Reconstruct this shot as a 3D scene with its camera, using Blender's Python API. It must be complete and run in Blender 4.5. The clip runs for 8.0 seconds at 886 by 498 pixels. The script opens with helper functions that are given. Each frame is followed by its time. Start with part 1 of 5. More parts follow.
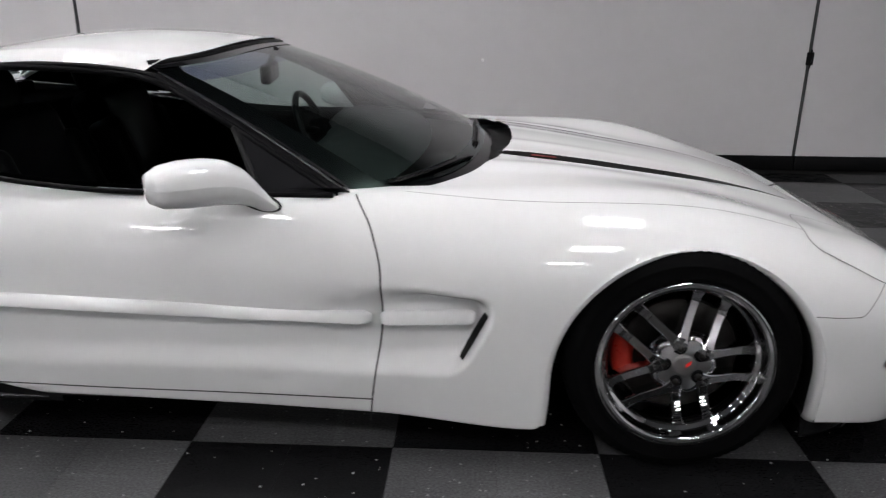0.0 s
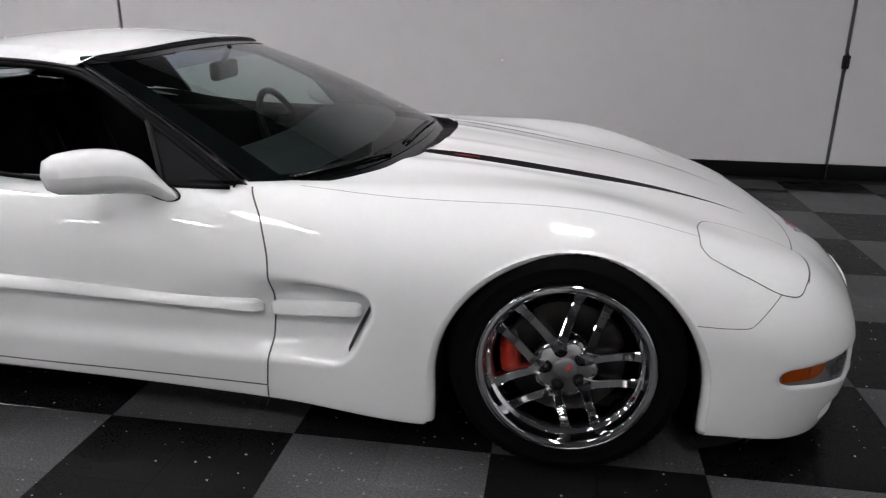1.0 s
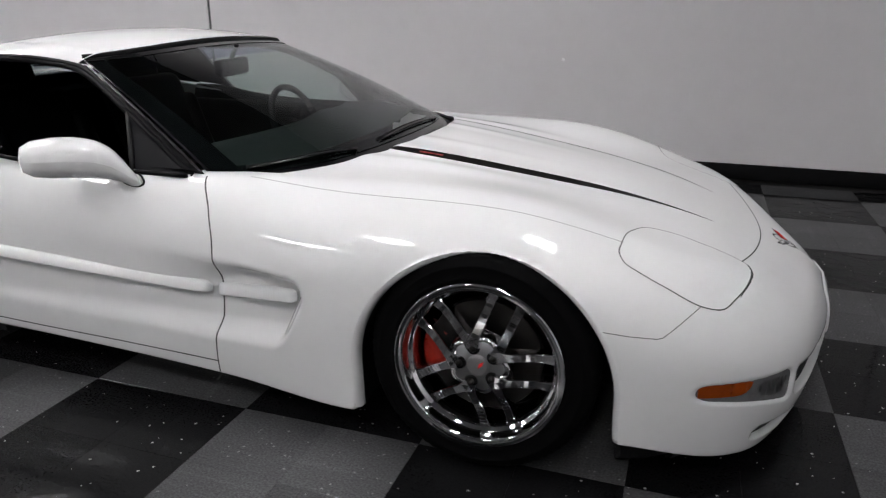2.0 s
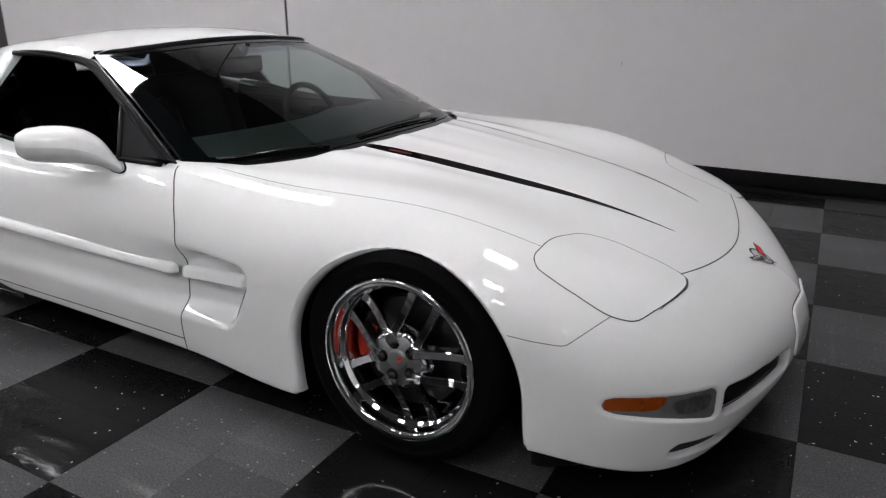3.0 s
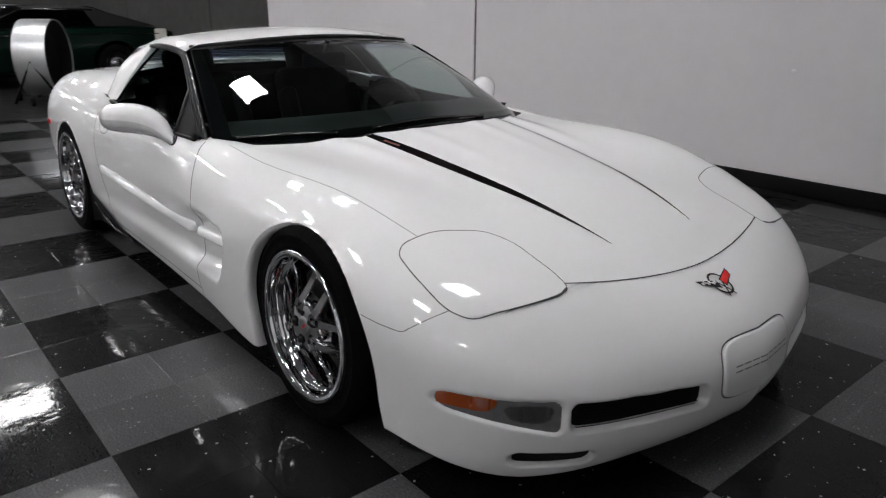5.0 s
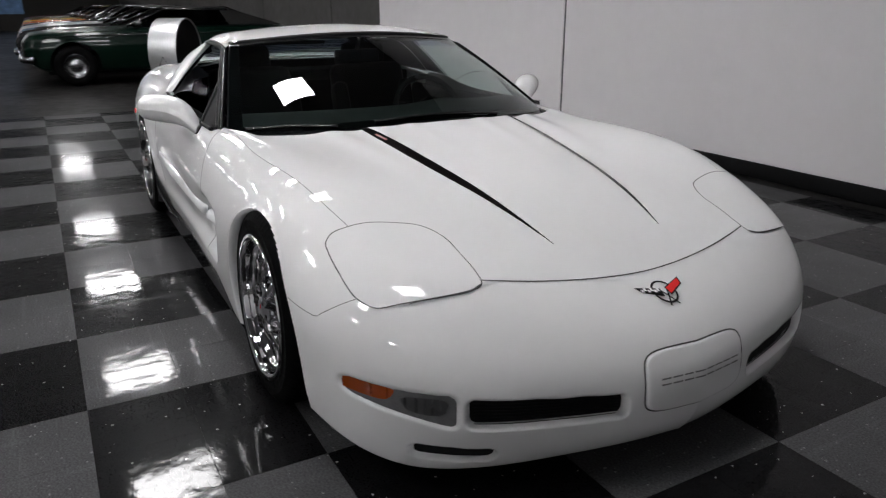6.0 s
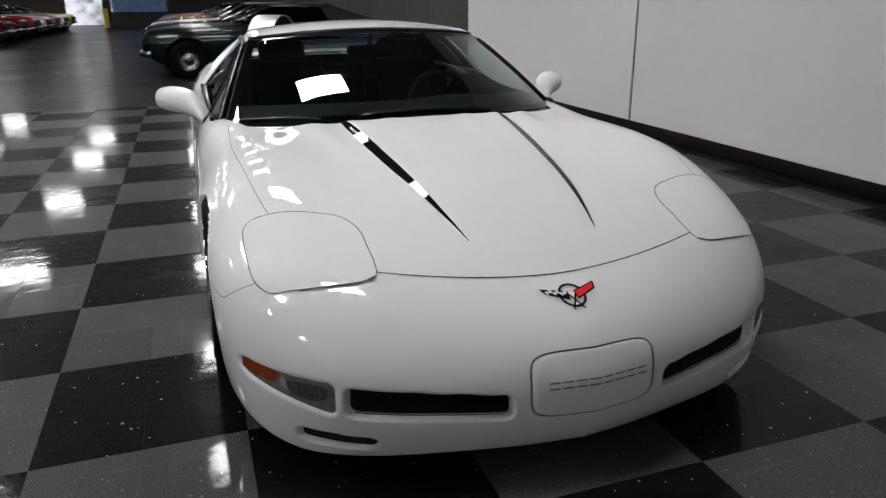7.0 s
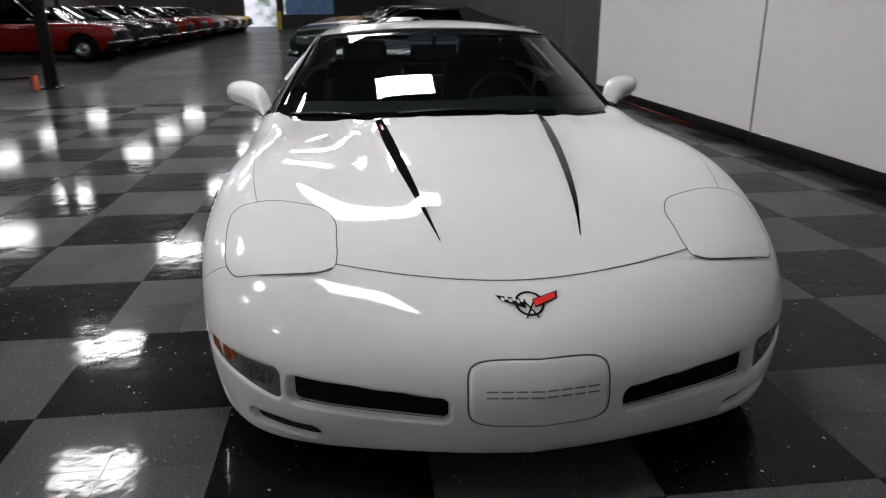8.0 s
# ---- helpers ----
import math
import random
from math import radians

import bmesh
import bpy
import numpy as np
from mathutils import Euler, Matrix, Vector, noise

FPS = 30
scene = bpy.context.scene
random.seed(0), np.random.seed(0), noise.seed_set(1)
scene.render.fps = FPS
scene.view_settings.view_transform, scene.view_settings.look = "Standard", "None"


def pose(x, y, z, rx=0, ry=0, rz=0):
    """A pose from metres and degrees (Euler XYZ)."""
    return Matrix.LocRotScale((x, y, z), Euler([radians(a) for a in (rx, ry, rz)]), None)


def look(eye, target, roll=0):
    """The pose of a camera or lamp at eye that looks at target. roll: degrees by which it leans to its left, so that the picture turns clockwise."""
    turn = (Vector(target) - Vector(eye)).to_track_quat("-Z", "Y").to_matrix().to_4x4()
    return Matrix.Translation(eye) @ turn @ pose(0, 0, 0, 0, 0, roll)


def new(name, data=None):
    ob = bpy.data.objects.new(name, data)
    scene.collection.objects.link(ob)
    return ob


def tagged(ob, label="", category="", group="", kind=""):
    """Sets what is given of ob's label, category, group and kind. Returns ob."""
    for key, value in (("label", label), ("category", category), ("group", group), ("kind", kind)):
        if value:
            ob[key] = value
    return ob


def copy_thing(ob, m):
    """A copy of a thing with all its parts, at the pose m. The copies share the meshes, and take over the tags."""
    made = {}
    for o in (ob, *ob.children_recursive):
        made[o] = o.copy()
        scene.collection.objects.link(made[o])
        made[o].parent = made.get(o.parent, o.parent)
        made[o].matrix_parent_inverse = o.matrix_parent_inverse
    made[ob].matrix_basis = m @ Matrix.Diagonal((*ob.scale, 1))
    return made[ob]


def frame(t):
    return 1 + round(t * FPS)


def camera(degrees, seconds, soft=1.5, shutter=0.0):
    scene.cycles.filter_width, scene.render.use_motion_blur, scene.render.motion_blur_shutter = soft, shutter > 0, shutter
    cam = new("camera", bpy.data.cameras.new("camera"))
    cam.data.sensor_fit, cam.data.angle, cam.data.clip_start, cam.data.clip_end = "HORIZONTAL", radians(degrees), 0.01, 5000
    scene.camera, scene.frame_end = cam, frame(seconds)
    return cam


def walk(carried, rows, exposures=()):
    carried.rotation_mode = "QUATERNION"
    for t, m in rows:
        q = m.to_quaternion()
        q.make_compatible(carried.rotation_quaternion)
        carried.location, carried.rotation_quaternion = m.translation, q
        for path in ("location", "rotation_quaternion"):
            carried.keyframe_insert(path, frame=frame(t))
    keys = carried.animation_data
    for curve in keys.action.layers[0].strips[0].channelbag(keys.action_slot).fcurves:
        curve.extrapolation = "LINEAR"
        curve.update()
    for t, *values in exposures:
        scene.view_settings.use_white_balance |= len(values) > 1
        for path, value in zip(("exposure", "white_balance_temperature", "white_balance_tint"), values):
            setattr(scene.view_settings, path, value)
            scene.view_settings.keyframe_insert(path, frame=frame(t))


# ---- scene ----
from mathutils.bvhtree import BVHTree

cam = camera(63.6, 8.0, soft=1.25, shutter=0.4)
PATH = [
    (0, (-0.111, 0.014, 1.24), (-0.193, 1.908, 0.604), 0.4),
    (0.5, (0.15, 0.03, 1.242), (0.002, 1.919, 0.601), 0.5),
    (1, (0.413, 0.027, 1.244), (0.116, 1.899, 0.607), 0.5),
    (1.5, (0.675, 0.047, 1.251), (0.22, 1.886, 0.609), 0.4),
    (2, (0.946, 0.102, 1.257), (0.331, 1.892, 0.613), 0.2),
    (3.5, (1.64, 0.375, 1.264), (0.604, 1.961, 0.623), 0.3),
    (4, (1.86, 0.502, 1.259), (0.669, 1.978, 0.624), 0.1),
    (4.5, (2.079, 0.643, 1.259), (0.753, 1.998, 0.623), 0.2),
    (6, (2.64, 1.268, 1.256), (0.98, 2.178, 0.612), -0.2),
    (6.5, (2.781, 1.521, 1.255), (1.051, 2.288, 0.607), -0.5),
    (7, (2.899, 1.791, 1.251), (1.111, 2.407, 0.6), -0.5),
    (7.5, (2.974, 2.056, 1.234), (1.132, 2.494, 0.59), -0.4),
    (8, (3.002, 2.288, 1.229), (1.12, 2.508, 0.591), -0.3),
]
walk(cam, [(t, look(eye, target, roll)) for t, eye, target, roll in PATH], [(0, 0.0), (3.4, 0.0), (4.3, -0.13), (6.5, -0.10), (8, -0.06)])

# ---- light ----
LAMP_Z = 4.6
# (5.4, -6.6) is an added, unseen fill lamp for the front of the car
LAMPS = [(1.1, 1.7), (5.4, -6.6), (-3.05, 2.5), (-5.9, 2.0)] + [(x, 1.95) for x in (-9.3, -14.0, -18.9, -28.4, -37.3)]
# (-2.2, -2.4) is added between its neighbours to brighten the car's side
LAMPS += [(1.1, -2.4), (-2.2, -2.4), (-5.6, -1.4)] + [(x, -2.4) for x in (-9.5, -15.0, -21.8, -28.4, -33.9)] + [(x, -7.2) for x in (1.1, -5.6, -16.9, -21.4, -28.9, -34.3, -40.3)]
LAMPS += [(x, -12.4) for x in (-12.0, -28.4, -33.3, -39.9)]
world = bpy.data.worlds.new("world")
scene.world = world
world.use_nodes = True
wn = world.node_tree
sky = wn.nodes.new("ShaderNodeTexSky")
sky.sky_type = 'NISHITA'
sky.sun_disc = False
sky.sun_elevation, sky.sun_rotation = radians(40), radians(120)
wn.links.new(sky.outputs[0], wn.nodes["Background"].inputs[0])
wn.nodes["Background"].inputs[1].default_value = 0.12


# ---- materials ----
def mat(name, colour, rough=0.5, metal=0.0, coat=0.0, spec=0.5, var=0.0, scale=8.0, bump=0.0, bscale=60.0, emit=None, power=0.0, trans=0.0):
    """A principled material with two-scale variation of tone and roughness, and fine relief."""
    m = bpy.data.materials.new(name)
    m.use_nodes = True
    nt = m.node_tree
    b = nt.nodes["Principled BSDF"]
    b.inputs["Base Color"].default_value = (*colour, 1)
    b.inputs["Roughness"].default_value = rough
    b.inputs["Metallic"].default_value = metal
    b.inputs["Coat Weight"].default_value = coat
    b.inputs["Coat Roughness"].default_value = 0.03
    b.inputs["Specular IOR Level"].default_value = spec
    b.inputs["Transmission Weight"].default_value = trans
    if emit:
        b.inputs["Emission Color"].default_value = (*emit, 1)
        b.inputs["Emission Strength"].default_value = power
    geo = nt.nodes.new("ShaderNodeTexCoord")
    if var:
        n1, n2 = nt.nodes.new("ShaderNodeTexNoise"), nt.nodes.new("ShaderNodeTexNoise")
        for n, s in ((n1, scale), (n2, scale * 9)):
            n.inputs["Scale"].default_value = s
            n.inputs["Detail"].default_value = 5
            nt.links.new(geo.outputs["Object"], n.inputs["Vector"])
        add = nt.nodes.new("ShaderNodeMath")
        add.operation = 'ADD'
        nt.links.new(n1.outputs[0], add.inputs[0])
        nt.links.new(n2.outputs[0], add.inputs[1])
        rng = nt.nodes.new("ShaderNodeMapRange")
        rng.inputs[1].default_value, rng.inputs[2].default_value = 0.6, 1.4
        rng.inputs[3].default_value, rng.inputs[4].default_value = 1 - var, 1 + var
        nt.links.new(add.outputs[0], rng.inputs[0])
        mul = nt.nodes.new("ShaderNodeVectorMath")
        mul.operation = 'SCALE'
        mul.inputs[0].default_value = colour
        nt.links.new(rng.outputs[0], mul.inputs["Scale"])
        nt.links.new(mul.outputs[0], b.inputs["Base Color"])
        r2 = nt.nodes.new("ShaderNodeMath")
        r2.operation = 'MULTIPLY'
        r2.inputs[1].default_value = rough
        nt.links.new(rng.outputs[0], r2.inputs[0])
        nt.links.new(r2.outputs[0], b.inputs["Roughness"])
    if bump:
        nb = nt.nodes.new("ShaderNodeTexNoise")
        nb.inputs["Scale"].default_value = bscale
        nb.inputs["Detail"].default_value = 4
        nt.links.new(geo.outputs["Object"], nb.inputs["Vector"])
        bp = nt.nodes.new("ShaderNodeBump")
        bp.inputs["Strength"].default_value = bump
        bp.inputs["Distance"].default_value = 0.004
        nt.links.new(nb.outputs[0], bp.inputs["Height"])
        nt.links.new(bp.outputs[0], b.inputs["Normal"])
    return m


def glass(name, tint, gloss=1.0, ior=1.5):
    """Thin tinted glass: a clear tinted sheet with a mirror film by Fresnel."""
    m = bpy.data.materials.new(name)
    m.use_nodes = True
    nt = m.node_tree
    nt.nodes.remove(nt.nodes["Principled BSDF"])
    tr, gl = nt.nodes.new("ShaderNodeBsdfTransparent"), nt.nodes.new("ShaderNodeBsdfGlossy")
    tr.inputs[0].default_value = (*tint, 1)
    gl.inputs["Roughness"].default_value = 0.01
    gl.inputs[0].default_value = (gloss, gloss, gloss, 1)
    fr, mix = nt.nodes.new("ShaderNodeFresnel"), nt.nodes.new("ShaderNodeMixShader")
    fr.inputs[0].default_value = ior
    nt.links.new(fr.outputs[0], mix.inputs[0])
    nt.links.new(tr.outputs[0], mix.inputs[1])
    nt.links.new(gl.outputs[0], mix.inputs[2])
    nt.links.new(mix.outputs[0], nt.nodes["Material Output"].inputs[0])
    return m


def waxed(m, rough_socket, gloss, rough, haze=0.006):
    """Lays a thin worn wax film over a material: a mirror film by Fresnel, dulled by dust."""
    nt = m.node_tree
    b = nt.nodes["Principled BSDF"]
    b.inputs["Specular IOR Level"].default_value = haze
    gl, fr, mu, mix = (nt.nodes.new("ShaderNodeBsdf" + "Glossy"), nt.nodes.new("ShaderNodeFresnel"), nt.nodes.new("ShaderNodeMath"), nt.nodes.new("ShaderNodeMixShader"))
    gl.inputs["Roughness"].default_value = rough
    if rough_socket:
        nt.links.new(rough_socket, gl.inputs["Roughness"])
    if b.inputs["Normal"].is_linked:
        nt.links.new(b.inputs["Normal"].links[0].from_socket, gl.inputs["Normal"])
    fr.inputs[0].default_value = 1.4
    mu.operation = 'MULTIPLY'
    mu.inputs[1].default_value = gloss
    nt.links.new(fr.outputs[0], mu.inputs[0])
    nt.links.new(mu.outputs[0], mix.inputs[0])
    nt.links.new(b.outputs[0], mix.inputs[1])
    nt.links.new(gl.outputs[0], mix.inputs[2])
    nt.links.new(mix.outputs[0], nt.nodes["Material Output"].inputs[0])


def tile_material(name, base, fleck, amount, rough):
    """Waxed vinyl composition tile: a mottled base with small flecks, scuffs and swirls in the wax."""
    m = mat(name, base, rough)
    nt = m.node_tree
    b = nt.nodes["Principled BSDF"]
    b.inputs["Specular IOR Level"].default_value = 0.09
    co = nt.nodes.new("ShaderNodeNewGeometry")
    info = nt.nodes.new("ShaderNodeObjectInfo")
    n1, n2, vo = nt.nodes.new("ShaderNodeTexNoise"), nt.nodes.new("ShaderNodeTexNoise"), nt.nodes.new("ShaderNodeTexVoronoi")
    n1.inputs["Scale"].default_value, n1.inputs["Detail"].default_value = 150, 5
    n2.inputs["Scale"].default_value, n2.inputs["Detail"].default_value = 2.3, 6
    vo.inputs["Scale"].default_value = 70
    for n in (n1, n2):
        nt.links.new(co.outputs["Position"], n.inputs["Vector"])
    # chips are ragged: their cells lie on a warped ground
    warp, push = nt.nodes.new("ShaderNodeTexNoise"), nt.nodes.new("ShaderNodeVectorMath")
    warp.inputs["Scale"].default_value, warp.inputs["Detail"].default_value = 160, 2
    push.operation = 'MULTIPLY_ADD'
    push.inputs[1].default_value = (0.010, 0.010, 0.0)
    nt.links.new(co.outputs["Position"], warp.inputs["Vector"])
    nt.links.new(warp.outputs["Color"], push.inputs[0])
    nt.links.new(co.outputs["Position"], push.inputs[2])
    nt.links.new(push.outputs[0], vo.inputs["Vector"])
    r1 = nt.nodes.new("ShaderNodeMapRange")
    r1.inputs[1].default_value, r1.inputs[2].default_value = 0.35, 0.65
    r1.inputs[3].default_value, r1.inputs[4].default_value = 0.72, 1.28
    nt.links.new(n1.outputs[0], r1.inputs[0])
    r2 = nt.nodes.new("ShaderNodeMapRange")
    r2.inputs[1].default_value, r2.inputs[2].default_value = 0.3, 0.7
    r2.inputs[3].default_value, r2.inputs[4].default_value = 0.85, 1.15
    nt.links.new(n2.outputs[0], r2.inputs[0])
    r3 = nt.nodes.new("ShaderNodeMapRange")
    r3.inputs[3].default_value, r3.inputs[4].default_value = 0.9, 1.1
    nt.links.new(info.outputs["Random"], r3.inputs[0])
    m1, m2 = nt.nodes.new("ShaderNodeMath"), nt.nodes.new("ShaderNodeMath")
    m1.operation = m2.operation = 'MULTIPLY'
    nt.links.new(r1.outputs[0], m1.inputs[0])
    nt.links.new(r2.outputs[0], m1.inputs[1])
    nt.links.new(m1.outputs[0], m2.inputs[0])
    nt.links.new(r3.outputs[0], m2.inputs[1])
    # long faint scuffs in two directions
    last = m2
    for ang, stretch in ((0.5, (1.1, 14.0, 1.0)), (-0.8, (11.0, 0.9, 1.0)), (1.2, (0.7, 40.0, 1.0))):
        mp = nt.nodes.new("ShaderNodeMapping")
        mp.inputs["Rotation"].default_value = (0, 0, ang)
        mp.inputs["Scale"].default_value = stretch
        ns = nt.nodes.new("ShaderNodeTexNoise")
        ns.inputs["Scale"].default_value, ns.inputs["Detail"].default_value = 1.6, 5
        nt.links.new(co.outputs["Position"], mp.inputs["Vector"])
        nt.links.new(mp.outputs[0], ns.inputs["Vector"])
        rs = nt.nodes.new("ShaderNodeMapRange")
        rs.inputs[1].default_value, rs.inputs[2].default_value = 0.60, 0.76
        rs.inputs[3].default_value, rs.inputs[4].default_value = 1.0, 1.22
        nt.links.new(ns.outputs[0], rs.inputs[0])
        mk = nt.nodes.new("ShaderNodeMath")
        mk.operation = 'MULTIPLY'
        nt.links.new(last.outputs[0], mk.inputs[0])
        nt.links.new(rs.outputs[0], mk.inputs[1])
        last = mk
    m2 = last
    sc = nt.nodes.new("ShaderNodeVectorMath")
    sc.operation = 'SCALE'
    sc.inputs[0].default_value = base
    nt.links.new(m2.outputs[0], sc.inputs["Scale"])
    lt = nt.nodes.new("ShaderNodeMath")
    lt.operation = 'LESS_THAN'
    sepc = nt.nodes.new("ShaderNodeSeparateColor")
    nt.links.new(vo.outputs["Color"], sepc.inputs[0])
    nt.links.new(sepc.outputs[0], lt.inputs[0])
    lt.inputs[1].default_value = amount
    ld = nt.nodes.new("ShaderNodeMath")
    ld.operation = 'LESS_THAN'
    nt.links.new(vo.outputs["Distance"], ld.inputs[0])
    size = nt.nodes.new("ShaderNodeMapRange")
    size.inputs[3].default_value, size.inputs[4].default_value = 0.05, 0.30
    nt.links.new(sepc.outputs[1], size.inputs[0])
    nt.links.new(size.outputs[0], ld.inputs[1])
    mm = nt.nodes.new("ShaderNodeMath")
    mm.operation = 'MULTIPLY'
    nt.links.new(lt.outputs[0], mm.inputs[0])
    nt.links.new(ld.outputs[0], mm.inputs[1])
    mix = nt.nodes.new("ShaderNodeMix")
    mix.data_type = 'RGBA'
    nt.links.new(mm.outputs[0], mix.inputs[0])
    nt.links.new(sc.outputs[0], mix.inputs[6])
    mix.inputs[7].default_value = (*fleck, 1)
    nt.links.new(mix.outputs[2], b.inputs["Base Color"])
    n3 = nt.nodes.new("ShaderNodeTexNoise")
    n3.inputs["Scale"].default_value, n3.inputs["Detail"].default_value = 5, 8
    nt.links.new(co.outputs["Position"], n3.inputs["Vector"])
    rr = nt.nodes.new("ShaderNodeMapRange")
    rr.inputs[1].default_value, rr.inputs[2].default_value = 0.3, 0.7
    rr.inputs[3].default_value, rr.inputs[4].default_value = rough * 0.7, rough * 1.4
    nt.links.new(n3.outputs[0], rr.inputs[0])
    b.inputs["Roughness"].default_value = 0.34
    n4 = nt.nodes.new("ShaderNodeTexNoise")
    n4.inputs["Scale"].default_value, n4.inputs["Detail"].default_value = 11, 3
    nt.links.new(co.outputs["Position"], n4.inputs["Vector"])
    bp = nt.nodes.new("ShaderNodeBump")
    bp.inputs["Strength"].default_value, bp.inputs["Distance"].default_value = 0.22, 0.004
    nt.links.new(n4.outputs[0], bp.inputs["Height"])
    nt.links.new(bp.outputs[0], b.inputs["Normal"])
    waxed(m, rr.outputs[0], 0.50, rough)
    return m


PAINT = mat("white_paint", (0.745, 0.745, 0.75), 0.55, coat=1.0, spec=0.0, var=0.012, scale=3)
SEAM = mat("panel_gap", (0.045, 0.045, 0.046), 0.7)
BLACK = mat("black_plastic", (0.005, 0.005, 0.0055), 0.5, spec=0.15, var=0.15, bump=0.1, bscale=300)
GLOSSBLACK = mat("gloss_black", (0.006, 0.006, 0.007), 0.12)
RUBBER = mat("tyre_rubber", (0.0028, 0.0028, 0.003), 0.75, spec=0.035, var=0.2, scale=14, bump=0.15, bscale=120)
CHROME = mat("chrome", (0.72, 0.72, 0.73), 0.06, metal=1.0)
DISC = mat("brake_disc", (0.032, 0.030, 0.029), 0.45, metal=1.0, var=0.2, scale=30)
CALIPER = mat("red_caliper", (0.30, 0.016, 0.008), 0.3, var=0.12)
REDLOGO = mat("red_enamel", (0.72, 0.03, 0.03), 0.25)
DARKRED = mat("dark_red_mark", (0.16, 0.010, 0.010), 0.4)
GREYCAP = mat("grey_cap", (0.30, 0.30, 0.31), 0.3, metal=0.8)
HUBM = mat("satin_alloy", (0.22, 0.22, 0.225), 0.42, metal=0.75, var=0.06, scale=20)
DARKIN = mat("dark_interior", (0.004, 0.004, 0.0045), 0.6, spec=0.08, var=0.2, scale=20, bump=0.2, bscale=200)
LEATHER = mat("black_leather", (0.0035, 0.0035, 0.004), 0.45, spec=0.12, var=0.2, scale=10, bump=0.25, bscale=160)
AMBER = mat("amber_lens", (0.27, 0.046, 0.005), 0.12, coat=0.6, var=0.15, scale=40)
SMOKE = mat("smoked_lens", (0.14, 0.14, 0.145), 0.12, coat=0.8, var=0.2, scale=30)
TRIMGREY = mat("satin_trim", (0.010, 0.010, 0.011), 0.25)
WSGLASS = glass("windscreen_glass", (0.64, 0.76, 0.72), ior=1.6)
SIDEGLASS = glass("side_glass", (0.58, 0.61, 0.61), gloss=0.25, ior=1.05)
REARGLASS = glass("rear_glass", (0.08, 0.10, 0.12))
STRIPE = mat("stripe_black", (0.006, 0.005, 0.005), 0.5, spec=0.0, coat=0.8)
POSTM = mat("post_black", (0.004, 0.004, 0.0045), 0.4, spec=0.05)
POSTTRIM = mat("post_trim_black", (0.012, 0.012, 0.013), 0.22, spec=0.5)
CORNERM = mat("corner_grey_black", (0.006, 0.006, 0.007), 0.45, spec=0.06, var=0.1, scale=30)
# black vinyl coloured lighter, to stand in for the grey reflected haze in the windscreen
DASHM = mat("dashboard_vinyl", (0.044, 0.046, 0.047), 0.6, spec=0.2, var=0.15, scale=12, bump=0.2, bscale=180)
REFLECT = mat("dark_reflector", (0.045, 0.045, 0.047), 0.4, coat=0.0, var=0.2, scale=60)
SUNBAND = glass("tinted_band", (0.62, 0.60, 0.82), ior=1.02)
LETTER = mat("grey_letter", (0.16, 0.16, 0.165), 0.35)
WALLM = mat("wall_paint", (0.575, 0.56, 0.575), 0.6, var=0.03, scale=0.8, bump=0.08, bscale=40)
GAPM = mat("gap_grey", (0.05, 0.05, 0.052), 0.8, var=0.1)
# extra pale, so that the unseen end wall throws fill light on the nose
EASTM = mat("fill_wall_white", (0.78, 0.77, 0.78), 0.6, var=0.03, scale=0.8, bump=0.08, bscale=40)
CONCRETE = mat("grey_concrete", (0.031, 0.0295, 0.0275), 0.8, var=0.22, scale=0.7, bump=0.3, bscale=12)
FLOORC = mat("polished_concrete", (0.014, 0.0133, 0.013), 0.36, spec=0.09, var=0.25, scale=0.6)
waxed(FLOORC, None, 0.22, 0.17)
BASEB = mat("black_skirting", (0.005, 0.005, 0.0055), 0.6, spec=0.08, var=0.2)
SOUTHM = mat("grey_panel", (0.10, 0.098, 0.098), 0.65, var=0.08, scale=0.8, bump=0.1, bscale=30)
CEIL = mat("ceiling_metal", (0.10, 0.10, 0.105), 0.7, var=0.15, scale=0.5)
STEELD = mat("dark_steel", (0.006, 0.006, 0.0065), 0.6, spec=0.08, var=0.2)
TILE_D = tile_material("dark_tile", (0.0062, 0.0062, 0.0066), (0.34, 0.34, 0.33), 0.055, 0.065)
TILE_L = tile_material("light_tile", (0.060, 0.060, 0.062), (0.16, 0.16, 0.16), 0.16, 0.065)
TUBE = mat("lamp_tube", (0.9, 0.9, 0.9), 0.5, emit=(1.0, 0.99, 1.0), power=46.0)
ORANGE = mat("orange_plastic", (0.5, 0.09, 0.02), 0.5, var=0.1)


# ---- tools for building ----
def smooth(xs, ys):
    """A smooth monotone curve through the given knots."""
    xs, ys = np.array(xs, float), np.array(ys, float)
    if xs[0] > xs[-1]:
        xs, ys = xs[::-1], ys[::-1]
    h, dl = np.diff(xs), np.diff(ys) / np.diff(xs)
    m = np.zeros(len(xs))
    m[0], m[-1] = dl[0], dl[-1]
    for i in range(1, len(xs) - 1):
        if dl[i - 1] * dl[i] > 0:
            w1, w2 = 2 * h[i] + h[i - 1], h[i] + 2 * h[i - 1]
            m[i] = (w1 + w2) / (w1 / dl[i - 1] + w2 / dl[i])

    def f(x):
        x = np.clip(np.asarray(x, float), xs[0], xs[-1])
        i = np.clip(np.searchsorted(xs, x) - 1, 0, len(xs) - 2)
        t = (x - xs[i]) / h[i]
        return ((1 + 2 * t) * (1 - t) ** 2 * ys[i] + t * (1 - t) ** 2 * h[i] * m[i]
                + t * t * (3 - 2 * t) * ys[i + 1] + t * t * (t - 1) * h[i] * m[i + 1])
    return f


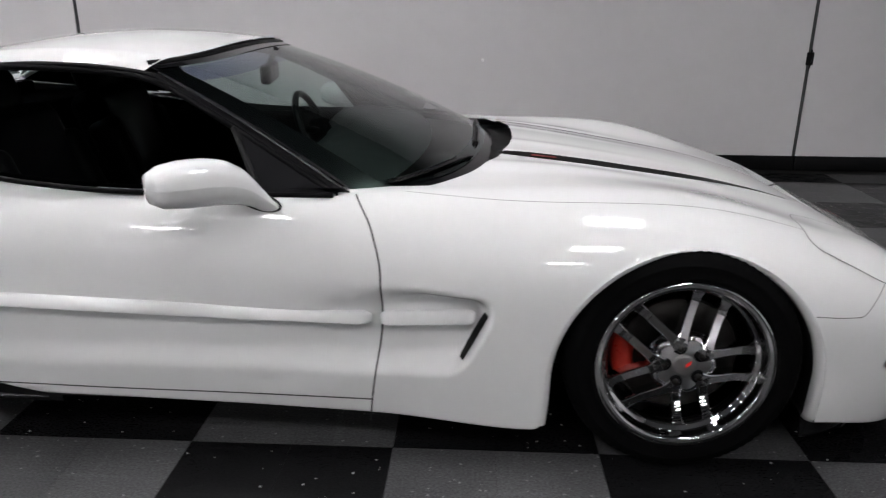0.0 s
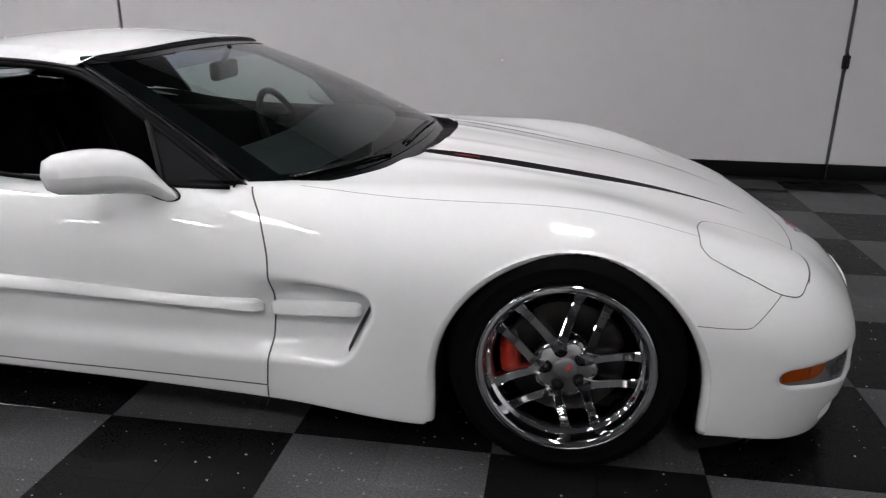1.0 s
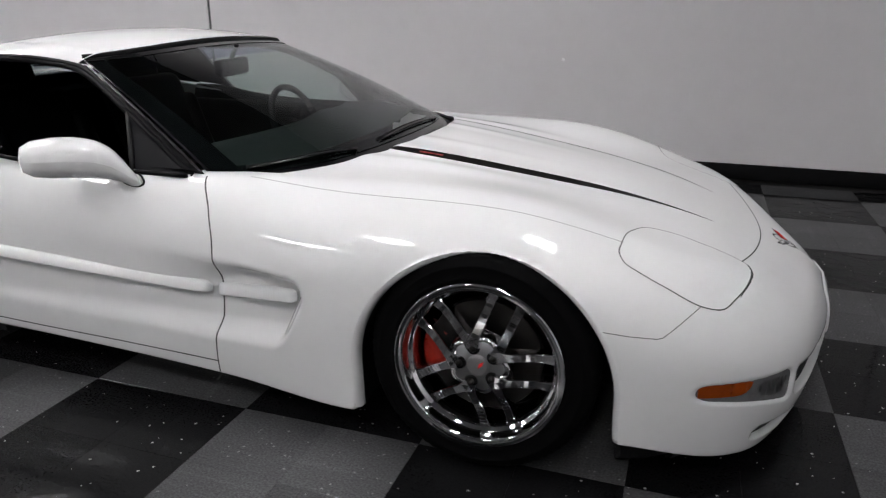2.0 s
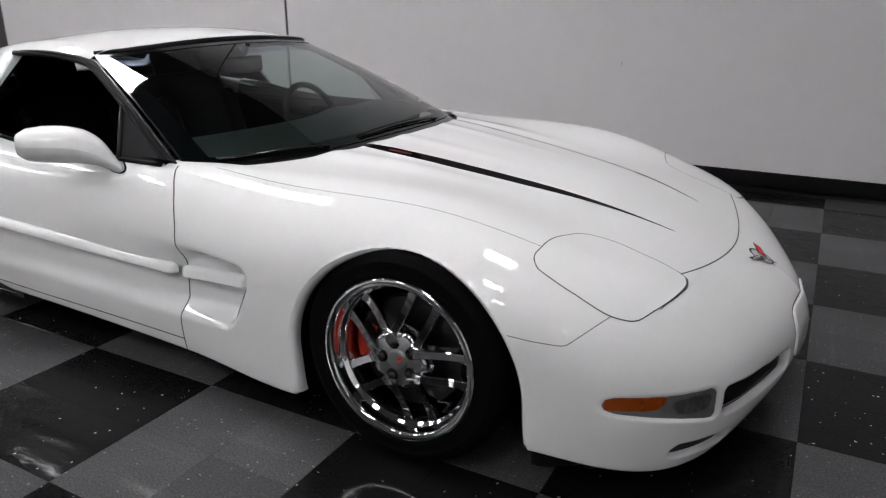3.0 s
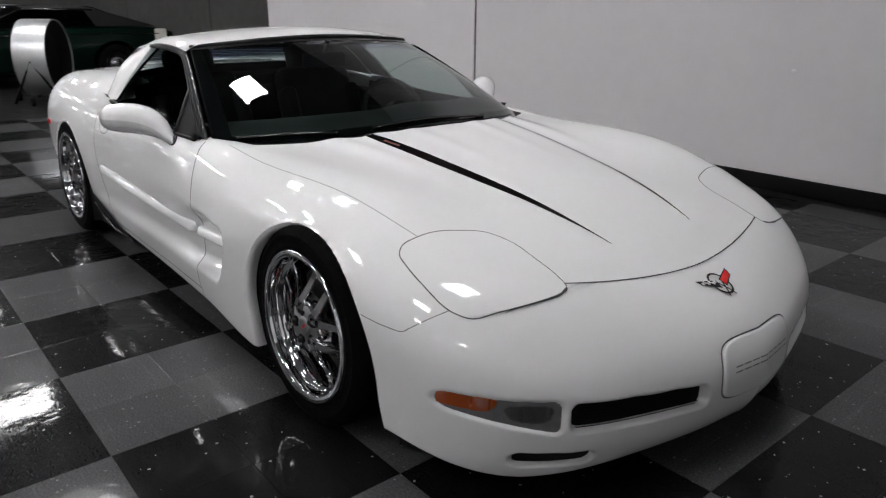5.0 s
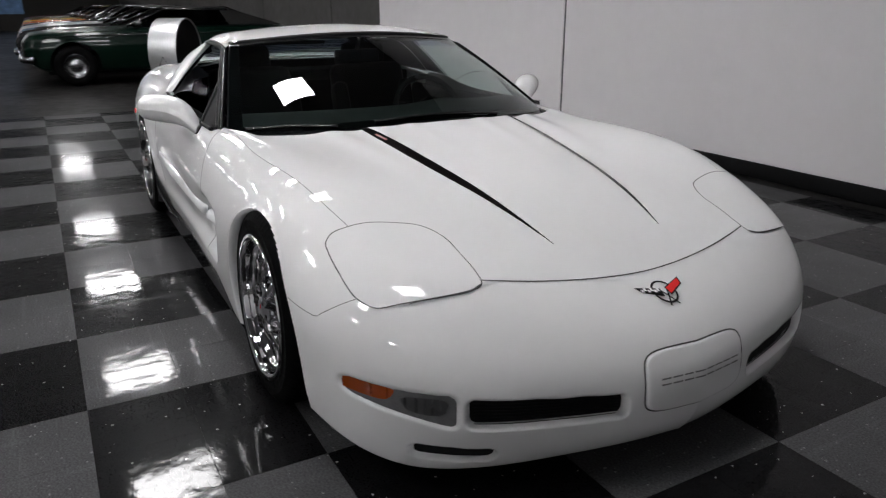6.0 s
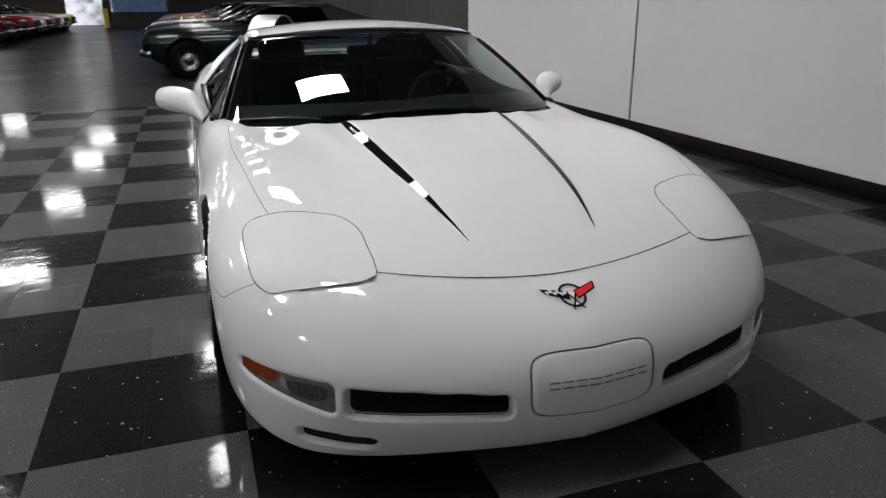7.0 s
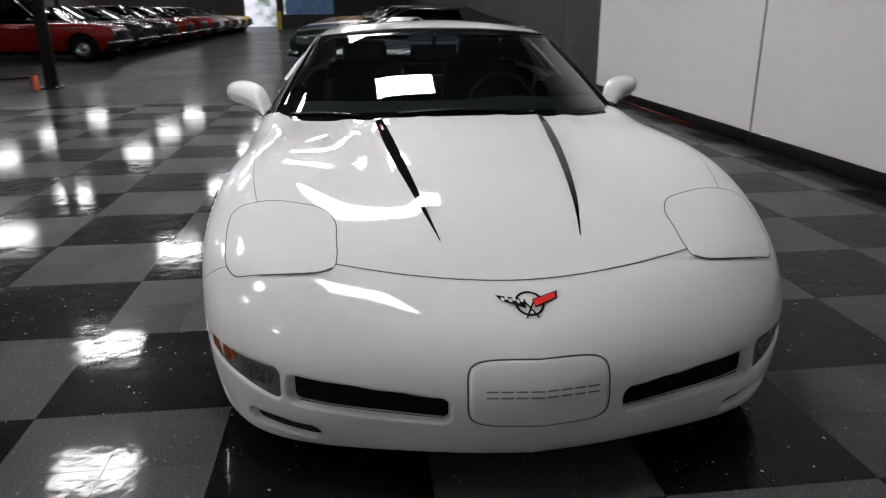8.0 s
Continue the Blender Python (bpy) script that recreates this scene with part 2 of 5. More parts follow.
def spline(xs, ys):
    """A natural cubic spline, for long fair curves."""
    xs, ys = np.array(xs, float), np.array(ys, float)
    if xs[0] > xs[-1]:
        xs, ys = xs[::-1], ys[::-1]
    n, h = len(xs), np.diff(xs)
    A, r = np.eye(n), np.zeros(n)
    for i in range(1, n - 1):
        A[i, i - 1], A[i, i], A[i, i + 1] = h[i - 1], 2 * (h[i - 1] + h[i]), h[i]
        r[i] = 6 * ((ys[i + 1] - ys[i]) / h[i] - (ys[i] - ys[i - 1]) / h[i - 1])
    m = np.linalg.solve(A, r)

    def f(x):
        x = np.clip(np.asarray(x, float), xs[0], xs[-1])
        i = np.clip(np.searchsorted(xs, x) - 1, 0, n - 2)
        a, b = (xs[i + 1] - x) / h[i], (x - xs[i]) / h[i]
        return a * ys[i] + b * ys[i + 1] + ((a ** 3 - a) * m[i] + (b ** 3 - b) * m[i + 1]) * h[i] ** 2 / 6
    return f


def sstep(a, b, x):
    t = np.clip((np.asarray(x, float) - a) / (b - a), 0, 1)
    return t * t * (3 - 2 * t)


def link(name, me, material, parent=None, label="", shade=True):
    ob = new(name, me)
    if material:
        me.materials.append(material)
    if shade:
        me.polygons.foreach_set("use_smooth", [True] * len(me.polygons))
    if parent:
        ob.parent = parent
    if label:
        tagged(ob, label)
    return ob


def part(name, bm, material, parent=None, label="", shade=True):
    """Links a bmesh as one mesh object under a thing or a part."""
    me = bpy.data.meshes.new(name)
    bm.to_mesh(me)
    bm.free()
    return link(name, me, material, parent, label, shade)


def grid_mesh(name, P, keep=None, flip=False):
    """A mesh from a grid of points, of shape rows x columns x 3."""
    r, c = P.shape[:2]
    idx = np.arange(r * c).reshape(r, c)
    a, b, d, e = idx[:-1, :-1], idx[:-1, 1:], idx[1:, 1:], idx[1:, :-1]
    F = np.stack([a, b, d, e] if not flip else [a, e, d, b], -1).reshape(-1, 4)
    if keep is not None:
        F = F[keep.reshape(-1)]
    used = np.unique(F)
    remap = -np.ones(r * c, int)
    remap[used] = np.arange(len(used))
    me = bpy.data.meshes.new(name)
    me.from_pydata(P.reshape(-1, 3)[used].tolist(), [], remap[F].tolist())
    me.update()
    return me


def box(bm, x0, x1, y0, y1, z0, z1, bevel=0.0, seg=2):
    r = bmesh.ops.create_cube(bm, size=1)
    for v in r["verts"]:
        v.co = Vector(((x0 + x1) / 2 + v.co.x * (x1 - x0), (y0 + y1) / 2 + v.co.y * (y1 - y0), (z0 + z1) / 2 + v.co.z * (z1 - z0)))
    if bevel:
        es = {e for v in r["verts"] for e in v.link_edges}
        bmesh.ops.bevel(bm, geom=list(es), offset=bevel, segments=seg, affect='EDGES', profile=0.5)
    return bm


def boxed(name, dims, material, parent=None, label="", bevel=0.01, shade=True):
    bm = bmesh.new()
    box(bm, *dims, bevel=bevel)
    return part(name, bm, material, parent, label, shade)


def tube(name, pts, radius, material, parent=None, label="", sides=8, flat=1.0):
    """A round bar along points; radius a number or one for each point."""
    pts = [Vector(p) for p in pts]
    rad = radius if isinstance(radius, (list, tuple)) else [radius] * len(pts)
    ring = []
    for i, p in enumerate(pts):
        d = (pts[min(i + 1, len(pts) - 1)] - pts[max(i - 1, 0)]).normalized()
        a = d.cross(Vector((0, 0, 1)))
        a = a.normalized() if a.length > 1e-3 else Vector((1, 0, 0))
        b = a.cross(d).normalized()
        ring.append([p + a * rad[i] * math.cos(k * 2 * math.pi / sides) + b * flat * rad[i] * math.sin(k * 2 * math.pi / sides) for k in range(sides)])
    verts = [v for q in ring for v in q]
    faces = [(i * sides + k, i * sides + (k + 1) % sides, (i + 1) * sides + (k + 1) % sides, (i + 1) * sides + k) for i in range(len(pts) - 1) for k in range(sides)]
    faces += [tuple(range(sides))[::-1], tuple((len(pts) - 1) * sides + k for k in range(sides))]
    me = bpy.data.meshes.new(name)
    me.from_pydata([tuple(v) for v in verts], [], faces)
    return link(name, me, material, parent, label)


def lathe(name, profile, material, parent=None, label="", seg=48, centre=(0, 0, 0), axis="y"):
    """A turned shape: profile of (radius, offset along the axis)."""
    verts, faces = [], []
    n = len(profile)
    for k in range(seg):
        a = 2 * math.pi * k / seg
        for r, o in profile:
            p = (r * math.cos(a), o, r * math.sin(a)) if axis == "y" else (r * math.cos(a), r * math.sin(a), o)
            verts.append((p[0] + centre[0], p[1] + centre[1], p[2] + centre[2]))
    for k in range(seg):
        for i in range(n - 1):
            faces.append((k * n + i, k * n + i + 1, ((k + 1) % seg) * n + i + 1, ((k + 1) % seg) * n + i))
    me = bpy.data.meshes.new(name)
    me.from_pydata(verts, [], faces)
    return link(name, me, material, parent, label)


def extrude(name, outline, y0, y1, material, parent=None, label="", bevel=0.0, shade=False):
    """A plate from an outline in x and z, from y0 to y1."""
    bm = bmesh.new()
    f = bm.faces.new([bm.verts.new((x, y0, z)) for x, z in outline])
    r = bmesh.ops.extrude_face_region(bm, geom=[f])
    bmesh.ops.translate(bm, verts=[v for v in r["geom"] if isinstance(v, bmesh.types.BMVert)], vec=(0, y1 - y0, 0))
    bmesh.ops.recalc_face_normals(bm, faces=bm.faces)
    if bevel:
        bmesh.ops.bevel(bm, geom=list(bm.edges), offset=bevel, segments=2, affect='EDGES', profile=0.5)
    return part(name, bm, material, parent, label, shade)


def thing(name, at, label, category, group="", turn=0.0):
    ob = new(name)
    ob.matrix_basis = pose(*at, 0, 0, turn)
    ob.empty_display_size = 0.1
    return tagged(ob, label, category, group)


# ---- the hall ----
WALL_Y = 5.95
X0, X1, Y0, Y1, TOP = -46.0, 6.9, -14.0, 6.07, 5.6


def structure(name, dims, material, label, category, bevel=0.0):
    return tagged(boxed(name, dims, material, None, "", bevel, False), label, category, kind="structure")


structure("ground", (X0 - 40, X1 + 20, Y0 - 20, Y1 + 20, -0.5, -0.006), FLOORC, "dark polished concrete slab of the hall", "floor")
floor = structure("floor", (X0, X1, Y0, Y1, -0.006, -0.0035), FLOORC, "dark polished concrete floor with checkered tile", "floor")
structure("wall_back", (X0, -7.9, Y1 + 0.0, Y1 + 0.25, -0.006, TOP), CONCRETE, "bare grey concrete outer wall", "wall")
structure("wall_behind_panels", (-7.9, X1, Y1 + 0.0, Y1 + 0.25, -0.006, TOP), CONCRETE, "grey concrete behind white panels", "wall")
# the end wall is out of view, set near and pale as a bounce surface
structure("fill_wall_east", (X1, X1 + 0.25, Y0, Y1 + 0.25, -0.006, TOP), EASTM, "unseen white end wall added to bounce light onto the car's nose", "wall")
structure("wall_south", (X0, X1 + 0.25, Y0 - 0.25, Y0, -0.006, TOP), SOUTHM, "light grey panelled long wall behind parked cars", "wall")
structure("ceiling", (X0 - 0.25, X1 + 0.25, Y0 - 0.25, Y1 + 0.25, TOP, TOP + 0.2), CEIL, "dark metal roof deck", "ceiling")
# the far wall with its open doorway
DY0, DY1, DH = -4.6, -2.6, 4.2
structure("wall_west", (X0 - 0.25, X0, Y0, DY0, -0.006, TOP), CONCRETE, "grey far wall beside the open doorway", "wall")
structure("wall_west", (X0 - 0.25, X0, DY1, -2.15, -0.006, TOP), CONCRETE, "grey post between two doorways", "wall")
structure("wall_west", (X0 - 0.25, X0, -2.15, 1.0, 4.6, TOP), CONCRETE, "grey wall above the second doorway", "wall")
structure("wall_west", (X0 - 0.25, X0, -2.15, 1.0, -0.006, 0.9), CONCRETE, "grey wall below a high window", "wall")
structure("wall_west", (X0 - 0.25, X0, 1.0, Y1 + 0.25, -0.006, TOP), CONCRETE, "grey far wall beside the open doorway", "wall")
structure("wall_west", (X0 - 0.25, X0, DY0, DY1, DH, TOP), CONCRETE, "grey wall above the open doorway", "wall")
BACKD = mat("daylight_yard", (0.3, 0.3, 0.3), 0.9, emit=(0.8, 0.84, 1.0), power=1.0)
bn = BACKD.node_tree
leaves, tone = bn.nodes.new("ShaderNodeTexNoise"), bn.nodes.new("ShaderNodeValToRGB")
leaves.inputs["Scale"].default_value, leaves.inputs["Detail"].default_value = 0.9, 6
bn.links.new(bn.nodes["Texture Coordinate"].outputs["Object"], leaves.inputs["Vector"])
tone.color_ramp.elements[0].position, tone.color_ramp.elements[0].color = 0.36, (0.10, 0.17, 0.11, 1)
tone.color_ramp.elements[1].position, tone.color_ramp.elements[1].color = 0.56, (0.90, 0.88, 1.0, 1)
bn.links.new(leaves.outputs[0], tone.inputs[0])
bn.links.new(tone.outputs[0], bn.nodes["Principled BSDF"].inputs["Emission Color"])
structure("backdrop", (X0 - 9.2, X0 - 9, -16, 8, -0.006, 9), BACKD, "bright daylight yard beyond the doorway", "backdrop")
BLUED = mat("blue_shade", (0.25, 0.4, 0.6), 0.9, var=0.5, scale=0.5, emit=(0.16, 0.30, 0.62), power=0.045)
structure("backdrop_blue", (X0 - 3.2, X0 - 3, -2.3, 3.0, -0.006, 6), BLUED, "blue shaded yard beyond the second doorway", "backdrop")
post = tagged(boxed("door_post", (X0 + 0.02, X0 + 0.22, -2.62, -2.32, 0.0, 1.1), mat("yellow_guard", (0.75, 0.55, 0.08), 0.5, var=0.1), None, "", 0.03), "yellow guard post beside the bright doorway", "post")
# joints of the concrete wall
for k in range(7):
    x = -10.3 - 4.5 * k
    tagged(boxed("wall_joint", (x - 0.012, x + 0.012, Y1 - 0.004, Y1 + 0.002, 0, TOP - 0.002), STEELD, None, "", 0, False), "narrow dark joint in the concrete wall", "joint", "joints in the concrete wall", "structure")

# dark pilasters along the other long wall
for k in range(10):
    x = 6.0 - 5.2 * k
    structure("wall_pilaster", (x - 0.16, x + 0.16, Y0 - 0.003, Y0 + 0.14, -0.003, TOP - 0.003), STEELD, "dark steel pilaster on the panelled wall", "pilaster", 0.01)

# white wall panels with dark gaps between them
wall = tagged(new("wall_north"), "white painted panel wall with dark vertical gaps", "wall", kind="structure")
edges = (-7.9, -3.35, 2.51, 6.9)
for a, b in zip(edges[:-1], edges[1:]):
    boxed("panel", (a + 0.014, b - 0.014, WALL_Y, WALL_Y + 0.012, 0.02, TOP - 0.003), WALLM, wall, bevel=0.004, shade=False)
boxed("backing", (-7.85, 6.85, WALL_Y + 0.013, WALL_Y + 0.040, 0.0, TOP - 0.005), GAPM, wall, "dark gap behind the panels", 0, False)
skirt = tagged(new("baseboard"), "black skirting along the foot of the white wall", "baseboard", kind="structure")
for a, b in zip(edges[:-1], edges[1:]):
    boxed("skirting_length", (a + 0.004, b - 0.004, WALL_Y - 0.022, WALL_Y - 0.001, 0.0, 0.118), BASEB, skirt, bevel=0.006)
STUDM = mat("pale_stud", (0.75, 0.74, 0.75), 0.4)
for x, z in ((-0.06, 0.855), (0.35, 1.40), (4.9, 0.855)):
    tagged(lathe("wall_stud", [(0.0001, -0.014), (0.010, -0.012), (0.013, -0.004), (0.013, 0.0)], STUDM, seg=14, centre=(x, WALL_Y, z)), "small round steel stud fixed in the white wall", "stud", "studs in the wall")
latch = thing("panel_latch", (2.51, WALL_Y, 0.89), "small black latch over the gap between two wall panels", "latch")
boxed("latch_plate", (-0.028, 0.028, -0.018, -0.001, -0.05, 0.05), BLACK, latch, bevel=0.006)
tube("latch_bar", [(0, -0.024, -0.07), (0, -0.026, 0.0), (0, -0.024, 0.07)], 0.008, BLACK, latch)

# roof lights: steel trays with six tubes each
def high_bay():
    lamp = thing("ceiling_light", (0, 0, -50), "white steel high-bay light with six glowing tubes", "ceiling light", "roof lights")
    bm = bmesh.new()
    box(bm, -0.33, 0.33, -0.53, 0.53, 0.03, 0.07, 0.008)
    part("tray", bm, CEIL, lamp, "", False)
    for k in range(6):
        x = -0.27 + 0.108 * k
        bm = bmesh.new()
        box(bm, x - 0.046, x + 0.046, -0.50, 0.50, 0.0, 0.028)
        part("lamp_tube", bm, TUBE, lamp, "", False)
    for y in (-0.45, 0.45):
        tube("hanger", [(0, y, 0.07), (0, y, TOP - LAMP_Z)], 0.006, STEELD, lamp)
    return lamp


first = high_bay()
first.matrix_basis = pose(*LAMPS[0], LAMP_Z)
for x, y in LAMPS[1:]:
    copy_thing(first, pose(x, y, LAMP_Z))


# ---- the white sports car: x ahead of the front axle, y to its left, z up ----
AXLE, BASE = 0.328, 2.655
car = thing("sports_car", (0.442, 2.716, -0.010), "white low sports coupe with black hood stripes and chrome wheels", "car")

# half outline of the widest line, from the nose round to the tail
OUT = np.array([(1.008, 0), (1.000, 0.15), (0.978, 0.27), (0.94, 0.42), (0.877, 0.605), (0.775, 0.757), (0.61, 0.876), (0.40, 0.933), (0.05, 0.955),
                (-0.45, 0.956), (-1.0, 0.946), (-1.6, 0.938), (-2.1, 0.942), (-2.6, 0.95), (-3.05, 0.925), (-3.38, 0.84), (-3.52, 0.62), (-3.56, 0)])
arc = np.concatenate([[0], np.cumsum(np.hypot(*np.diff(OUT, axis=0).T))])


def catmull(knots, vals, q):
    """A Catmull-Rom curve through vals at the knots."""
    m = np.gradient(vals, knots)
    i = np.clip(np.searchsorted(knots, q) - 1, 0, len(knots) - 2)
    h = knots[i + 1] - knots[i]
    t = (q - knots[i]) / h
    return ((1 + 2 * t) * (1 - t) ** 2 * vals[i] + t * (1 - t) ** 2 * h * m[i] + t * t * (3 - 2 * t) * vals[i + 1] + t * t * (t - 1) * h * m[i + 1])


fine = np.concatenate([np.arange(0, 1.35, 0.006), np.arange(1.35, 2.7, 0.007), np.arange(2.7, arc[-1], 0.016), [arc[-1]]])
def fair(vals, odd):
    """Spline through one side of the outline, mirrored at both ends so that it runs straight across the middle."""
    sgn = -1 if odd else 1
    k = np.concatenate([-arc[3:0:-1], arc, 2 * arc[-1] - arc[-2:-5:-1]])
    v = np.concatenate([sgn * vals[3:0:-1], vals, sgn * vals[-2:-5:-1]])
    return spline(k, v)(fine)


ox, oy = fair(OUT[:, 0], False), fair(OUT[:, 1], True)
oy[0] = oy[-1] = 0
# the nose comes to a soft keel in the middle
ox = ox + np.where(ox > 0.5, 0.014 * np.exp(-oy / 0.11), 0)
tx, ty = np.gradient(ox, fine), np.gradient(oy, fine)
tl = np.hypot(tx, ty)
nx, ny = ty / tl, -tx / tl          # outward normal of the half outline
nx[0], ny[0], nx[-1], ny[-1] = 1, 0, -1, 0

z_wide = spline([1.02, 0.86, 0.6, 0.4, 0.0, -0.9, -1.6, -2.4, -3.0, -3.56], [0.265, 0.285, 0.34, 0.42, 0.47, 0.46, 0.46, 0.50, 0.55, 0.58])
depth = spline([1.02, 0.8, 0.5, 0.0, -0.5, -0.9, -1.5, -1.95, -2.3, -3.1, -3.56], [0.20, 0.24, 0.27, 0.29, 0.25, 0.15, 0.13, 0.17, 0.27, 0.28, 0.22])
power = spline([1.02, 0.8, 0.5, 0.0, -0.5, -1.0, -3.56], [2.7, 2.5, 2.4, 2.55, 2.3, 2.2, 2.3])
z_low = smooth([1.02, 0.8, 0.4, 0.0, -0.40, -0.8, -1.9, -2.6, -3.56], [0.107, 0.101, 0.150, 0.13, 0.108, 0.140, 0.168, 0.178, 0.25])
tuck = smooth([1.02, 0.9, 0.75, 0.4, -0.3, -0.9, -2.0, -3.56], [0.065, 0.05, 0.032, 0.022, 0.030, 0.040, 0.040, 0.06])
z_mid = spline([1.02, 0.86, 0.76, 0.615, 0.4, 0.0, -0.45, -1.0, -2.4, -3.0, -3.56], [0.45, 0.497, 0.540, 0.600, 0.668, 0.745, 0.806, 0.84, 0.945, 0.925, 0.88])
z_fend = spline([1.02, 0.86, 0.7, 0.5, 0.4, 0.15, -0.1, -0.5, -0.9, -1.4, -1.85, -2.3, -2.7, -3.1, -3.56], [0.42, 0.488, 0.568, 0.635, 0.668, 0.740, 0.768, 0.771, 0.778, 0.783, 0.808, 0.885, 0.905, 0.895, 0.84])


def deck(x, y):
    """Height of the upper skin before its edges roll down."""
    a = np.abs(y)
    zc, zf = z_mid(x), z_fend(x)
    z = zc + (zf - zc) * sstep(0.30, 0.74, a)
    ramp = sstep(0.72, 0.10, x) * sstep(-0.78, -0.45, x)
    z = z + ramp * (0.004 - 0.013 * (1 - np.exp(-(a / 0.27) ** 2)) * (1 - sstep(0.42, 0.72, a)) - 0.004 * sstep(0.42, 0.72, a))
    near = sstep(-0.78, -0.55, x) * sstep(0.22, -0.40, x)
    z = z + near * 0.008 * np.exp(-((a - 0.47 + 0.13 * (x + 0.5)) / 0.045) ** 2)
    z = z + near * 0.004 * np.exp(-((a - 0.17 + 0.06 * (x + 0.5)) / 0.035) ** 2)
    # the middle of the hood stands proud, with a sloping edge under each stripe
    c = np.interp(x, [-0.475, -0.25, 0.0, 0.25, 0.45, 0.612], [0.348, 0.328, 0.302, 0.270, 0.240, 0.208])
    proud = sstep(0.64, 0.15, x) * sstep(-0.90, -0.60, x)
    z = z + proud * (0.010 * (1 - sstep(c - 0.026, c + 0.028, a)) - 0.004 * (1 - sstep(0.5, 0.75, a)))
    return z


def hood_rear(y):
    return -0.415 - 0.325 * (np.abs(y) / 0.79) ** 2.3


WHEEL_Z, ARCH_R = 0.281, 0.379
ARCHES = ((0.032, ARCH_R), (-BASE + 0.02, 0.378))


def corner(p, q, r):
    """Distance inside two edges that meet in a rounded corner."""
    return np.where((p < r) & (q < r), r - np.hypot(np.maximum(r - p, 0), np.maximum(r - q, 0)), np.minimum(p, q))


def scoop(x, z):
    """Inward depth of the side cove behind the front wheel; its upper crease dies away on the door."""
    front = -0.460 - (0.518 - z) * 0.50
    top = 0.518 + (front - x) * 0.115
    d = np.interp(-x, [0.45, 0.62, 0.85, 1.2, 1.7, 2.05, 2.2], [0.074, 0.064, 0.043, 0.032, 0.022, 0.011, 0.0])
    soft = 0.038 + 0.30 * sstep(0.66, 1.20, -x)
    rim = corner(front - x, (top - z) * 0.038 / soft, 0.085 - 0.05 * sstep(0.6, 0.8, -x))
    rim = corner(rim, (z - 0.285) * 0.55, 0.045)
    return d * sstep(0.0, 0.038, rim)


# openings in the nose by distance from the middle and height
def slot(a, z, a0, a1, lo, hi, soft=0.011, round_=0.026):
    """How far a place lies inside an opening with soft rounded edges (0 to 1)."""
    zl, zh = np.interp(a, [a0, a1], lo), np.interp(a, [a0, a1], hi)
    hh = (zh - zl) / 2
    r = np.minimum(round_, hh * 0.95)
    qa, qz = np.abs(a - (a0 + a1) / 2) - ((a1 - a0) / 2 - r), np.abs(z - (zl + zh) / 2) - (hh - r)
    sd = np.hypot(np.maximum(qa, 0), np.maximum(qz, 0)) + np.minimum(np.maximum(qa, qz), 0) - r
    return sstep(0, soft, -sd)


GRILLE = (0.225, 0.648, (0.228, 0.246), (0.304, 0.337))
LAMP = (0.660, 0.890, (0.240, 0.301), (0.347, 0.357))
VENT = (0.563, 0.764, (0.133, 0.148), (0.182, 0.197))

NL, NU, ND = 44, 40, 50
w = np.linspace(0, 1, NL)
rows = []
zw, zb, tk, D, pw = z_wide(ox), z_low(ox), tuck(ox), depth(ox), power(ox)
zb = zb + 0.016 * np.exp(-((ox + 0.343) / 0.014) ** 2)
spine = np.where(ox > 0.40, 0.40 + (ox - 0.40) * 0.28, np.where(ox < -2.6, -2.6 + (ox + 2.6) * 0.35, ox))
lx, ly = spine - ox, -oy
L = np.hypot(lx, ly)
cosf = np.clip(-(lx * nx + ly * ny) / np.maximum(L, 1e-6), 0.25, 1)


def lower(k, under=0.0):
    z = zb + (zw - zb) * k
    inn = tk * (1 - k) ** 2.2 + under
    return np.stack([ox - nx * inn, oy - ny * inn, z], -1)


rows.append(lower(0, 0.07))
rows.append(lower(0, 0.012))
rows += [lower(k) for k in w[1:-1] * 0.985 + 0.008]
rows.append(lower(1.0))
for k in range(1, NU + 1):
    th = (math.pi / 2) * (k / NU) ** 1.5
    g, u = np.sin(th) ** (2 / pw), 1 - np.cos(th) ** (2 / pw)
    t = np.minimum(u * D / (L * cosf), 0.98)
    px, py = ox + lx * t, oy + ly * t
    rows.append(np.stack([px, py, zw + (deck(px, py) - zw) * g], -1))
t_end = np.minimum(D / (L * cosf), 0.98)
for k in range(1, ND + 1):
    t = t_end + (1 - t_end) * k / ND
    px, py = ox + lx * t, oy + ly * t
    rows.append(np.stack([px, py, deck(px, py)], -1))
P = np.array(rows)
SIDE = NL + NU + 1
# side cove and nose openings
S = P[:SIDE]
inn = scoop(S[..., 0], S[..., 2])
nose = (S[..., 0] > 0.42)
a, z = S[..., 1], S[..., 2]
inn = inn + nose * (0.035 * slot(a, z, *GRILLE) + 0.010 * slot(a, z, *LAMP) + 0.045 * slot(a, z, *VENT, 0.008))
S[..., 0] -= nx * inn
S[..., 1] -= ny * inn
